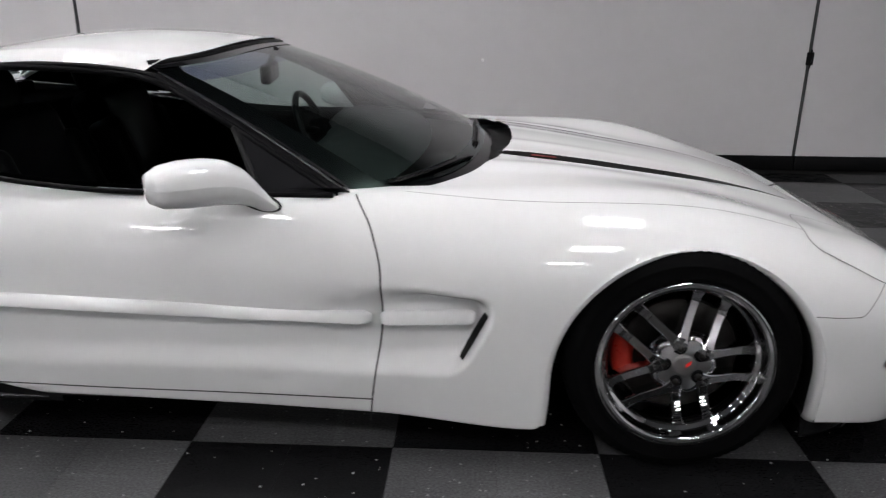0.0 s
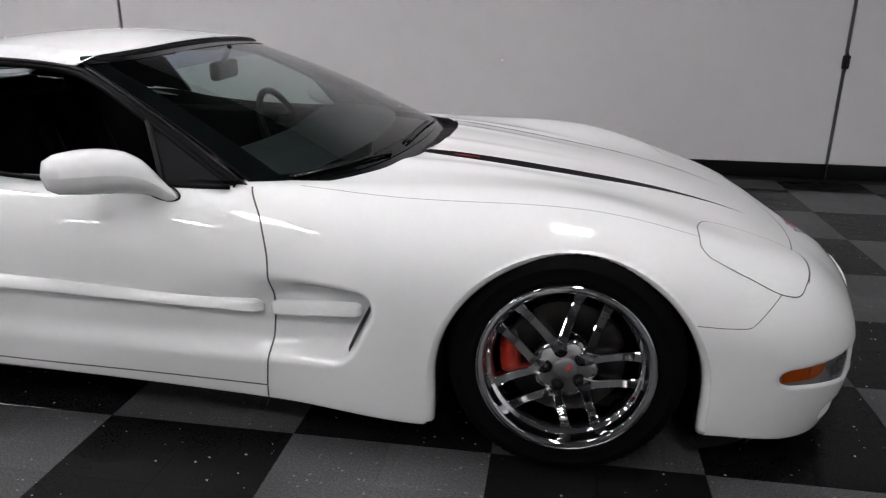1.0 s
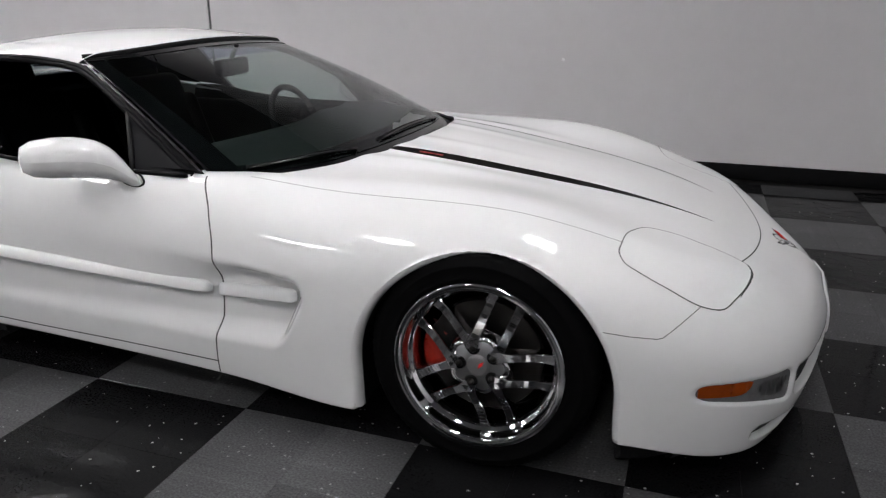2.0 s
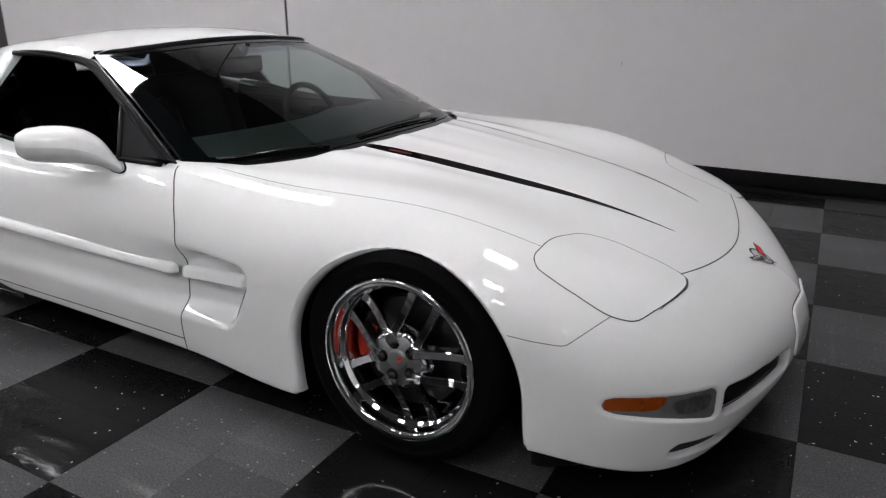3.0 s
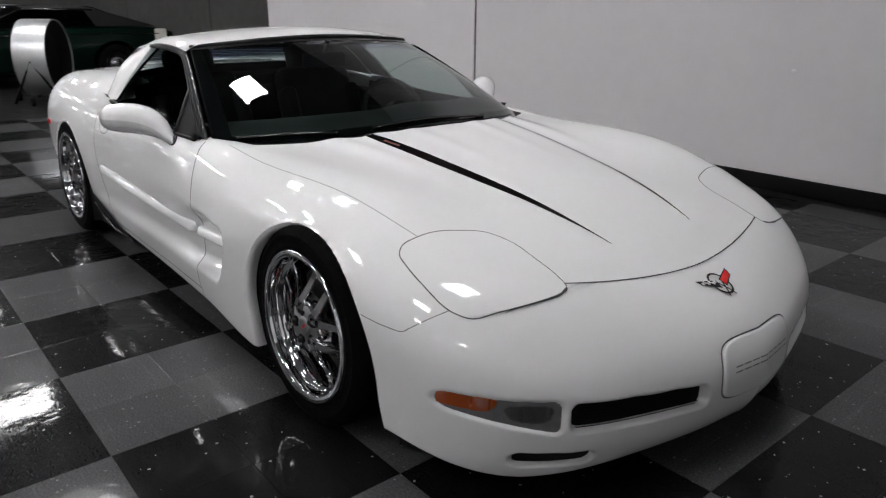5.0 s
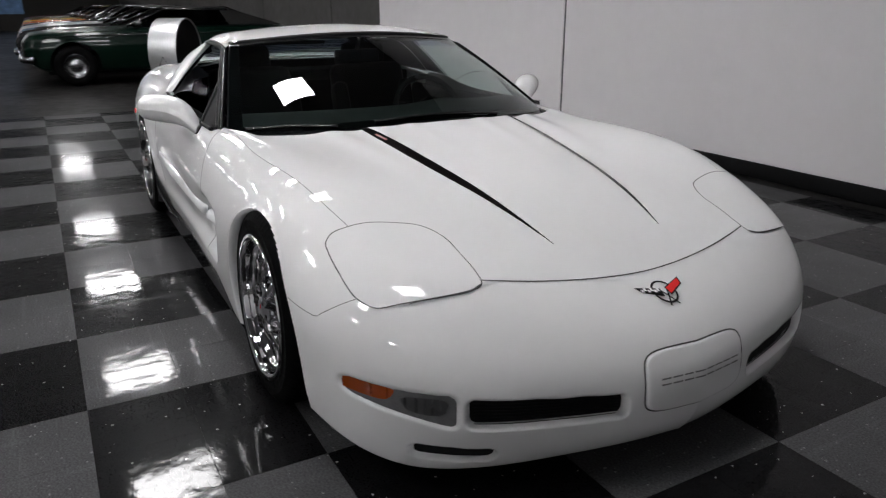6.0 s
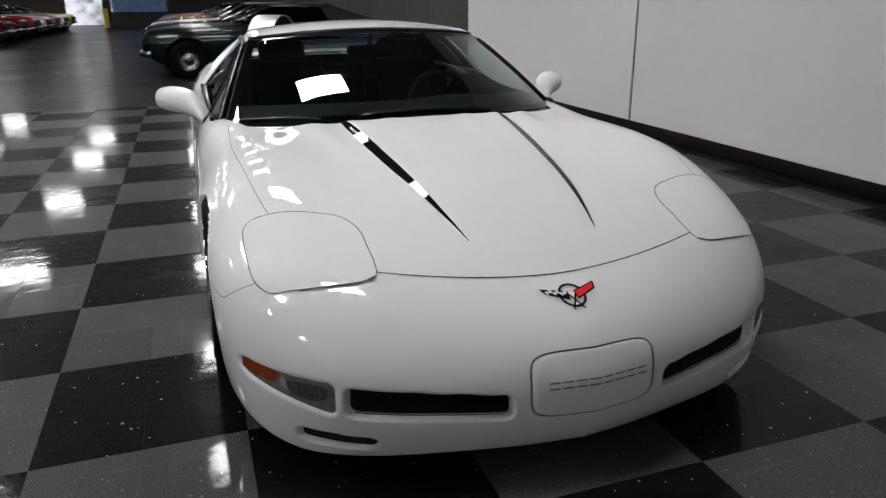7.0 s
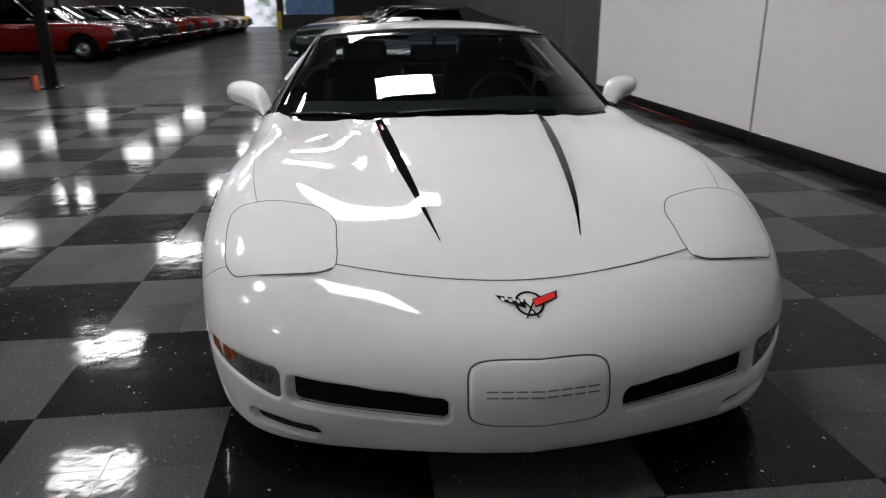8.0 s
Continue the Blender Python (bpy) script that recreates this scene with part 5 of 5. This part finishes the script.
    part("brake_caliper", bm, CALIPER, rim, "red brake caliper")
    return rim


base_wheel = wheel_front()
base_wheel.parent = car


def wheel_copy(x, y, grow):
    sg = 1 if y > 0 else -1
    ob = copy_thing(base_wheel, Matrix.Identity(4))
    ob.parent = car
    ob.matrix_basis = Matrix.Translation((x, y, AXLE * grow + 0.009)) @ Matrix.Rotation(radians(1.3 * sg), 4, 'X') @ Matrix.Diagonal((1, sg, 1, 1)) @ Matrix.Diagonal((grow, 1, grow, 1))
    return ob


base_wheel.matrix_basis = Matrix.Translation((0.028, -0.930, AXLE + 0.009)) @ Matrix.Rotation(radians(-1.3), 4, 'X') @ Matrix.Diagonal((1, -1, 1, 1))
wheel_copy(0.028, 0.930, 1.0)
wheel_copy(-BASE + 0.01, -0.93, 1.02)
wheel_copy(-BASE + 0.01, 0.93, 1.02)

# ---- cabin ----
def dash_point(u, v, lift=0.0):
    a = abs(u)
    x = -0.72 - 0.10 * a * a - 0.50 * v
    z_ = 0.775 + 0.035 * math.sin(math.pi * min(1, v * 1.1)) - 0.09 * max(0, v - 0.75) / 0.25 + 0.018 * math.exp(-((u - 0.45) / 0.2) ** 2) * sstep(0.2, 0.8, v)
    return Vector((x, 0.76 * u, z_))


surface("dashboard", dash_point, np.linspace(-1, 1, 31), np.linspace(0, 1, 16), DASHM, car, "black padded dashboard")
boxed("dashboard_face", (-1.22, -0.95, -0.74, 0.74, 0.35, 0.72), DARKIN, car, "", 0.03)
boxed("cabin_floor", (-2.45, -0.85, -0.80, 0.80, 0.20, 0.24), DARKIN, car, "", 0.01)
boxed("rear_bulkhead", (-2.45, -2.36, -0.78, 0.78, 0.22, 0.86), DARKIN, car, "", 0.02)
boxed("parcel_shelf", (-2.60, -2.30, -0.60, 0.60, 0.82, 0.885), DARKIN, car, "", 0.01)
boxed("shelf_lip", (-2.64, -2.58, -0.57, 0.57, 0.80, 0.932), DARKIN, car, "", 0.01)
boxed("centre_console", (-2.3, -1.1, -0.13, 0.13, 0.24, 0.56), DARKIN, car, "", 0.03)
for sg in (-1, 1):
    bm = bmesh.new()
    box(bm, -2.30, -0.95, sg * 0.80 - 0.035, sg * 0.80 + 0.035, 0.24, 0.775, 0.03, 3)
    part("door_lining", bm, DARKIN, car, "black inner door trim")
    trim_q = [[Vector((x, sg * (0.790 + 0.050 * v), 0.70 + (float(BELT(x)) - 0.692) * math.sin(math.pi / 2 * v))) for v in np.linspace(0, 1, 6)] for x in np.linspace(-0.90, -2.16, 22)]
    link("belt_trim", grid_mesh("belt_trim", np.array(trim_q)), DARKIN, car, "black trim along the window sill")
    seat = boxed("seat", (-1.93, -1.42, sg * 0.37 - 0.25, sg * 0.37 + 0.25, 0.26, 0.44), LEATHER, car, "black leather bucket seat", 0.06)
    bm = bmesh.new()
    box(bm, -0.075, 0.075, -0.24, 0.24, 0.0, 0.58, 0.06, 3)
    back = part("seat_back", bm, LEATHER, seat)
    back.matrix_basis = pose(-1.95, sg * 0.37, 0.38, 0, -20, 0)
    for s2 in (-1, 1):
        bm = bmesh.new()
        box(bm, -0.05, 0.09, -0.045, 0.045, 0.02, 0.46, 0.04, 3)
        part("side_bolster", bm, LEATHER, seat).matrix_basis = pose(-1.93, sg * 0.37 + s2 * 0.215, 0.38, 0, -20, 0)
    bm = bmesh.new()
    box(bm, -0.05, 0.05, -0.14, 0.14, 0.0, 0.16, 0.045, 3)
    part("headrest", bm, LEATHER, seat).matrix_basis = pose(-2.15, sg * 0.37, 0.90, 0, -18, 0)
# steering wheel
sw = lathe("steering_wheel", [(0.185 + 0.015 * math.cos(t), 0.015 * math.sin(t)) for t in np.linspace(0, 2 * math.pi, 11)], LEATHER, car, "black leather steering wheel", 48)
sw.matrix_basis = pose(-1.235, 0.345, 0.735, 0, 0, 0) @ Matrix.Rotation(radians(-90), 4, 'Z') @ Matrix.Rotation(radians(22), 4, 'X')
for a in (20, 160, 270):
    tube("wheel_spoke", [(0.04 * math.cos(radians(a)), 0.02, 0.04 * math.sin(radians(a))), (0.18 * math.cos(radians(a)), 0, 0.18 * math.sin(radians(a)))], [0.03, 0.016], DARKIN, sw, "", 8, 0.5)
lathe("wheel_boss", [(0.0001, -0.02), (0.05, -0.015), (0.07, 0.01), (0.06, 0.06)], DARKIN, sw, "", 20)
bm = bmesh.new()
box(bm, -0.02, 0.02, -0.125, 0.125, -0.035, 0.035, 0.016, 3)
rv = part("rear_view_mirror", bm, BLACK, car, "black rear-view mirror")
rv.matrix_basis = pose(-1.315, -0.02, 1.025, 0, 0, 8)
tube("mirror_stalk", [(0, 0, 0.03), (0.03, 0, 0.09)], 0.01, BLACK, rv)
for sg in (-1, 1):
    bm = bmesh.new()
    box(bm, -1.56, -1.44, sg * 0.33 - 0.19, sg * 0.33 + 0.19, 1.085, 1.10, 0.006)
    part("sun_visor", bm, DARKIN, car, "dark sun visor")


# ---- parked cars of the collection: x ahead, y left, origin under the middle ----
def classic_car(at, turn, paint, label, group, length=4.75, wide=1.86, high=1.30, vinyl=None, tail_band=False, boxy=0.0):
    c = thing("parked_car", at, label, "car", group, turn)
    hl, hw = length / 2, wide / 2
    fa, ra, wr = hl - 0.72, -hl + 1.05, 0.33
    xs = np.concatenate([[hl, hl - 0.015, hl - 0.05], np.arange(hl - 0.10, -hl + 0.10, -0.045), [-hl + 0.05, -hl + 0.015, -hl]])
    top = smooth([hl, hl - 0.1, hl - 1.3, 0.1, -0.9, -hl + 0.4, -hl], [0.74, 0.84, 0.92 + 0.03 * boxy, 0.94, 0.96, 0.95, 0.86])(xs)
    bot = smooth([hl, hl - 0.3, 0, -hl + 0.4, -hl], [0.40, 0.24, 0.22, 0.26, 0.42])(xs)
    wd = hw * (1 - 0.13 * sstep(hl - 0.9, hl, np.abs(xs)) - 0.05 * sstep(hl - 0.12, hl, np.abs(xs)))
    prof = [(0.0, 0.0), (0.80, 0.0), (0.93, 0.05), (0.97, 0.22), (1.0, 0.50), (1.0, 0.60), (0.975, 0.72), (0.955, 0.84), (0.90, 0.95), (0.80, 0.985), (0.45, 1.0), (0.0, 1.02)]
    fine_t = np.linspace(0, 1, 44)
    kp = np.linspace(0, 1, len(prof))
    pw_, pz_ = np.interp(fine_t, kp, [p[0] for p in prof]), np.interp(fine_t, kp, [p[1] for p in prof])
    Q = np.zeros((44, len(xs), 3))
    Q[..., 0] = xs[None]
    Q[..., 1] = pw_[:, None] * wd[None]
    Q[..., 2] = bot[None] + pz_[:, None] * (top - bot)[None]
    kp_ = np.ones((43, len(xs) - 1), bool)
    for ax in (fa, ra):
        r = wr + 0.055
        dx, dz = Q[..., 0] - ax, Q[..., 2] - wr
        rr = np.hypot(dx, dz)
        ins = (rr < r) & (np.abs(Q[..., 1]) > 0.5 * hw)
        cell = ins[:-1, :-1] & ins[1:, :-1] & ins[:-1, 1:] & ins[1:, 1:]
        kp_ &= ~cell
        edge = ins.copy()
        full_in = np.zeros_like(ins)
        full_in[1:-1, 1:-1] = cell[:-1, :-1] & cell[1:, :-1] & cell[:-1, 1:] & cell[1:, 1:]
        mv = edge & ~full_in
        Q[..., 0] = np.where(mv, ax + dx * r / np.maximum(rr, 1e-6), Q[..., 0])
        Q[..., 2] = np.where(mv, np.maximum(wr + dz * r / np.maximum(rr, 1e-6), bot[None]), Q[..., 2])
    both = np.concatenate([Q, Q[::-1] * np.array((1, -1, 1))], 0)
    kb = np.concatenate([kp_, np.zeros((1, kp_.shape[1]), bool), kp_[::-1]], 0)
    bd = link("body", grid_mesh("body", both, kb), paint, c)
    if tail_band:
        for sg in (-1, 1):
            boxed("tail_band", (-hl + 0.16, -hl + 0.36, sg * hw * 0.90 - 0.03 * sg, sg * hw * 0.965, 0.46, 0.90), WHITEP, c, "white band round the tail", 0.02)
    for x in (hl - 0.01, -hl + 0.01):
        bm = bmesh.new()
        box(bm, x - 0.04, x + 0.04, -hw * 0.80, hw * 0.80, 0.46, 0.72, 0.03)
        part("grille", bm, BLACK, c)
        tube("bumper", [(x - math.copysign(0.10, x), -hw * 0.92, 0.44), (x + math.copysign(0.05, x), -hw * 0.75, 0.44), (x + math.copysign(0.08, x), 0, 0.44), (x + math.copysign(0.05, x), hw * 0.75, 0.44), (x - math.copysign(0.10, x), hw * 0.92, 0.44)], 0.055, OLDCHROME, c, "chrome bumper", 8)
    for sg in (-1, 1):
        h = lathe("headlamp", [(0.0001, 0.03), (0.06, 0.02), (0.085, 0.0), (0.09, -0.03)], OLDCHROME, c, "", 16)
        h.matrix_basis = pose(hl + 0.02, sg * hw * 0.66, 0.62, 0, 0, -90)
        tube("body_strip", [(hl - 0.3, sg * hw * 0.965, 0.80), (0, sg * hw * 1.0 * 0.985, 0.83), (-hl + 0.3, sg * hw * 0.965, 0.82)], 0.007, OLDCHROME, c, "thin bright body strip", 5)
    # cabin: lower edge at the belt, upper edge at the roof
    xf0, xf1, xr1, xr0 = 0.72, 0.05, -1.02 - 0.2 * boxy, -1.62 - 0.1 * boxy
    rz, bz = high, 0.945
    roofm = vinyl or paint
    Qr = []
    for x in np.linspace(xf1 + 0.04, xr1 - 0.05, 12):
        Qr.append([(x, hw * 0.70 * u, rz - 0.035 * u * u - 0.02 * ((x - (xf1 + xr1) / 2) / 0.55) ** 2) for u in np.linspace(-1, 1, 13)])
    link("roof", grid_mesh("roof", np.array(Qr)), roofm, c)
    for sg in (-1, 1):
        yb, yt = sg * hw * 0.90, sg * hw * 0.70
        tube("front_post", [(xf0, yb * 0.96, bz), (xf1, yt, rz - 0.04)], 0.022, OLDCHROME, c, "bright windscreen post", 6)
        tube("roof_rail", [(xf1 + 0.02, yt, rz - 0.045), (xr1, yt, rz - 0.06)], 0.022, OLDCHROME, c, "bright roof rail", 6)
        # broad rear quarter
        qb = [[Vector((xr1 + 0.16, yt, rz - 0.05)).lerp(Vector((xr1 + 0.02, yb, bz)), v) for v in np.linspace(0, 1, 6)], [Vector((xr1 - 0.08, yt * 0.99, rz - 0.06)).lerp(Vector((xr0 - 0.35, yb * 0.98, bz)), v) for v in np.linspace(0, 1, 6)]]
        link("rear_quarter", grid_mesh("rear_quarter", np.array(qb)), roofm, c)
        qg = [[Vector((xf0 - 0.03, yb, bz)).lerp(Vector((xf1 - 0.0, yt, rz - 0.05)), v) for v in (0, 0.5, 1)], [Vector((xr1 + 0.04, yb, bz)).lerp(Vector((xr1 + 0.15, yt, rz - 0.05)), v) for v in (0, 0.5, 1)]]
        link("side_glass", grid_mesh("side_glass", np.array(qg)), CARGLASS, c)
        boxed("mirror", (xf0 - 0.22, xf0 - 0.10, sg * (hw + 0.05) - 0.05, sg * (hw + 0.05) + 0.05, 0.96, 1.05), OLDCHROME, c, "", 0.02)
    for x0_, x1_, nm in ((xf0, xf1, "windscreen"), (xr0 - 0.2, xr1 - 0.06, "rear_glass")):
        Qg = [[Vector((x0_ + 0.08 * (1 - u * u) * (1 if x0_ > 0 else -1), hw * 0.87 * u, bz)).lerp(Vector((x1_, hw * 0.69 * u, rz - 0.04 * u * u)), v) for u in np.linspace(-1, 1, 9)] for v in np.linspace(0, 1, 4)]
        link(nm, grid_mesh(nm, np.array(Qg)), CARGLASS, c)
    boxed("cabin", (-1.3, 0.6, -hw * 0.8, hw * 0.8, 0.5, 0.99), DARKIN, c, "", 0.05)
    boxed("chassis", (-hl + 0.3, hl - 0.3, -hw * 0.7, hw * 0.7, 0.18, 0.5), BLACK, c, "", 0.03)
    for x in (fa, ra):
        for sg in (-1, 1):
            wh = lathe("wheel", [(0.0001, -0.03), (0.05, -0.025), (0.07, -0.04), (0.14, -0.06), (0.165, -0.03), (0.185, 0.0), (0.19, 0.004), (0.19, -0.04), (0.17, -0.18)], OLDCHROME, c, "bright steel wheel", 28)
            lathe("tyre", [(0.188, 0.0), (0.20, 0.012), (0.25, 0.018), (0.30, 0.008), (0.325, -0.03), (0.33, -0.07), (0.33, -0.14), (0.31, -0.19), (0.19, -0.20)], RUBBER, wh, "black tyre", 36)
            wh.matrix_basis = Matrix.Translation((x, sg * (hw * 0.955), wr)) @ Matrix.Diagonal((1, sg, 1, 1))
    return c


OLDCHROME = mat("dull_chrome", (0.20, 0.20, 0.21), 0.25, metal=1.0, var=0.1)
WHITEP = mat("cream_paint", (0.70, 0.68, 0.62), 0.25, spec=0.06, coat=0.7)
CARGLASS = glass("classic_glass", (0.20, 0.22, 0.22), gloss=0.45)
GREENP = mat("green_paint", (0.0018, 0.0075, 0.005), 0.3, spec=0.06, coat=0.22, var=0.05)
VINYL = mat("black_vinyl", (0.012, 0.012, 0.012), 0.42, var=0.15, bump=0.3, bscale=200)
REDP = mat("red_paint", (0.085, 0.0045, 0.0035), 0.25, spec=0.06, coat=0.22, var=0.05)
ORANGEP = mat("orange_paint", (0.55, 0.13, 0.02), 0.25, spec=0.06, coat=0.45, var=0.05)
BLACKP = mat("black_paint", (0.012, 0.012, 0.014), 0.2, spec=0.06, coat=0.22, var=0.1)
YELLOWP = mat("yellow_paint", (0.60, 0.42, 0.03), 0.25, spec=0.06, coat=0.45, var=0.05)
SILVERP = mat("silver_paint", (0.45, 0.45, 0.46), 0.3, spec=0.06, metal=0.6, coat=0.4, var=0.05)
MAROONP = mat("maroon_paint", (0.16, 0.015, 0.015), 0.25, spec=0.06, coat=0.22, var=0.05)
BROWNP = mat("bronze_paint", (0.22, 0.13, 0.07), 0.28, spec=0.06, metal=0.3, coat=0.4, var=0.05)

classic_car((-11.9, 3.40, 0), -90, GREENP, "dark green fastback coupe with black roof and white tail band", "cars by the concrete wall", 4.60, 1.86, 1.27, VINYL, True)
for k, (pm, word) in enumerate(((BLACKP, "black"), (SILVERP, "silver"), (BLACKP, "black"), (ORANGEP, "orange"), (YELLOWP, "yellow"), (BLACKP, "black"), (GREENP, "dark green"), (REDP, "red"))):
    classic_car((-14.2 - 2.75 * k, 3.35, 0), -90, pm, f"polished {word} classic coupe in a row along the wall", "cars by the concrete wall", 4.7, 1.84, 1.28 + 0.03 * (k % 3))
for k, (pm, word, h) in enumerate(((REDP, "red", 1.62), (BLACKP, "black", 1.36), (BLACKP, "black", 1.34), (REDP, "red", 1.40), (REDP, "red", 1.36), (MAROONP, "maroon", 1.34), (SILVERP, "silver", 1.36), (BROWNP, "bronze", 1.36), (WHITEP, "cream", 1.34), (YELLOWP, "yellow", 1.30))):
    classic_car((-17.4 - 2.75 * k, -6.15, 0), 90, pm, f"polished {word} classic car in the row of parked cars", "cars in the open row", 4.75, 1.86, h, None, False, 1.0 if k == 0 else 0.0)

# drum fan standing ahead of the green car
fan = thing("drum_fan", (-8.95, 3.10, 0), "large silver drum fan with a black grille on a stand", "fan")
SILVER = mat("galvanised_band", (0.55, 0.56, 0.57), 0.35, metal=0.7, var=0.1, scale=6)
drum = lathe("drum", [(0.485, -0.20), (0.50, -0.205), (0.502, -0.19), (0.502, 0.19), (0.50, 0.205), (0.485, 0.20), (0.485, -0.20)], SILVER, fan, "silver sheet-metal band", 56)
DRUM_POSE = pose(0, 0, 0.60, 0, 0, -32)
drum.matrix_basis = DRUM_POSE
for k in range(9):
    g = lathe("grille_ring", [(0.05 + 0.047 * k + 0.004 * math.cos(t), 0.206 + 0.004 * math.sin(t)) for t in np.linspace(0, 2 * math.pi, 6)], STEELD, fan, "", 40)
    g.matrix_basis = DRUM_POSE
b = lathe("backing", [(0.0001, 0.0), (0.482, 0.0)], BLACK, fan, "dark fan interior", 40)
b.matrix_basis = DRUM_POSE @ Matrix.Translation((0, 0.190, 0))
lb = boxed("label_plate", (-0.09, 0.09, -0.01, 0.006, -0.02, 0.02), BLACK, fan, "dark name plate", 0.004)
lb.matrix_basis = DRUM_POSE @ pose(0.37, -0.02, -0.30, 0, 40, 0) @ pose(0, 0, 0, 0, 0, 90) 
for s in (-1, 1):
    ob = tube("stand_leg", [(s * 0.40, -0.30, 0.03), (s * 0.485, 0, 0.58), (s * 0.40, 0.30, 0.03)], 0.02, STEELD, fan, "", 8)
    ob.matrix_basis = pose(0, 0, 0, 0, 0, -32)
    lathe("stand_wheel", [(0.0001, -0.02), (0.05, -0.02), (0.055, 0), (0.05, 0.02), (0.0001, 0.02)], RUBBER, fan, "", 16, (s * 0.42, -0.3, 0.055))

# black steel column with an orange safety pad, and a low dark jack beside it
col = thing("steel_column", (-9.75, -2.72, 0), "black painted square steel roof column", "column")
boxed("shaft", (-0.08, 0.08, -0.08, 0.08, 0.0, TOP - 0.003), STEELD, col, "", 0.012)
boxed("foot_plate", (-0.15, 0.15, -0.15, 0.15, 0.0, 0.02), STEELD, col, "", 0.006)
for bx in (-0.12, 0.12):
    for by in (-0.12, 0.12):
        lathe("anchor_bolt", [(0.0001, 0.05), (0.016, 0.05), (0.016, 0.025)], GREYCAP, col, "", 6, (bx, by, 0.0), "z")
ext = thing("extinguisher", (-9.58, -2.90, 0), "small orange fire bottle standing by the column", "extinguisher")
lathe("bottle", [(0.0001, 0.0), (0.038, 0.0), (0.042, 0.012), (0.042, 0.19), (0.034, 0.22), (0.016, 0.235), (0.0001, 0.235)], ORANGE, ext, "", 20, (0, 0, 0), "z")
tube("nozzle", [(0, 0, 0.23), (0.02, 0, 0.265), (0.06, 0, 0.26)], 0.010, BLACK, ext)
jack = thing("floor_jack", (-9.6, -4.0, 0), "low black trolley jack with a long handle on the floor", "jack")
boxed("chassis", (-0.16, 0.16, -0.42, 0.34, 0.05, 0.15), STEELD, jack, "", 0.02)
tube("handle", [(0, -0.38, 0.12), (0, 0.3, 0.16), (0, 1.0, 0.20)], 0.018, STEELD, jack)
for sx in (-0.16, 0.16):
    for sy in (-0.34, 0.28):
        w_ = lathe("caster", [(0.0001, -0.02), (0.05, -0.02), (0.05, 0.02), (0.0001, 0.02)], RUBBER, jack, "", 14, (0, 0, 0))
        w_.matrix_basis = pose(sx, sy, 0.05, 0, 0, 90)

# low red tube along the skirting, in place of a faint orange reflection line
hose = tagged(tube("reflection_line", [(-7.2 + 0.35 * i, WALL_Y - 0.06 + 0.006 * math.sin(i * 1.7), 0.014) for i in range(9)], 0.012, REDP, None, ""), "thin red tube standing in for an orange reflection line along the skirting", "hose")


# ---- checkered vinyl floor ----
FT = 0.3048
GX, GY = 0.2743, 1.838


def tile_mesh(name, material):
    g, b = 0.00025, 0.0007
    h = FT / 2 - g
    bm = bmesh.new()
    lo = [bm.verts.new((sx * h, sy * h, -0.0025)) for sx, sy in ((-1, -1), (1, -1), (1, 1), (-1, 1))]
    md = [bm.verts.new((sx * h, sy * h, -0.0007)) for sx, sy in ((-1, -1), (1, -1), (1, 1), (-1, 1))]
    hi = [bm.verts.new((sx * (h - b), sy * (h - b), 0)) for sx, sy in ((-1, -1), (1, -1), (1, 1), (-1, 1))]
    bm.faces.new(hi)
    for q, r in ((lo, md), (md, hi)):
        for i in range(4):
            bm.faces.new((q[i], q[(i + 1) % 4], r[(i + 1) % 4], r[i]))
    me = bpy.data.meshes.new(name)
    bm.to_mesh(me)
    bm.free()
    me.materials.append(material)
    return me


tilt = random.Random(5)
pair = (tile_mesh("light_tile", TILE_L), tile_mesh("dark_tile", TILE_D))
rest = ([], [])
count = 0
for i in range(-25, 27):
    for j in range(-40, 14):
        x, y = GX + (i + 0.5) * FT, GY + (j + 0.5) * FT
        if y + FT / 2 > Y1 - 0.001:
            continue
        dark = (math.floor(i / 2) + math.floor(j / 2)) % 2
        if -2.2 < x < 1.9 and 0.25 < y < 2.25 and count < 150 or 1.0 < x < 3.2 and 2.25 < y < 5.6 and count < 298:
            ob = new("floor_tile", pair[dark])
            ob.matrix_basis = pose(x, y, 0, tilt.gauss(0, 0.006), tilt.gauss(0, 0.006), 0)
            ob.parent = floor
            count += 1
        else:
            rest[dark].append((x, y))
for dark in (0, 1):
    me = bpy.data.meshes.new("floor_tiles")
    h = FT / 2 - 0.0003
    v, f = [], []
    for x, y in rest[dark]:
        n = len(v)
        a, b = tilt.gauss(0, 0.00003), tilt.gauss(0, 0.00003)
        v += [(x - h, y - h, -a - b), (x + h, y - h, a - b), (x + h, y + h, a + b), (x - h, y + h, b - a)]
        f.append((n, n + 1, n + 2, n + 3))
    me.from_pydata(v, [], f)
    ob = link("floor_tiles", me, (TILE_L, TILE_D)[dark], floor, ("waxed grey vinyl tiles with flecks", "waxed black vinyl tiles with flecks")[dark], False)
    tagged(ob, kind="stuff")
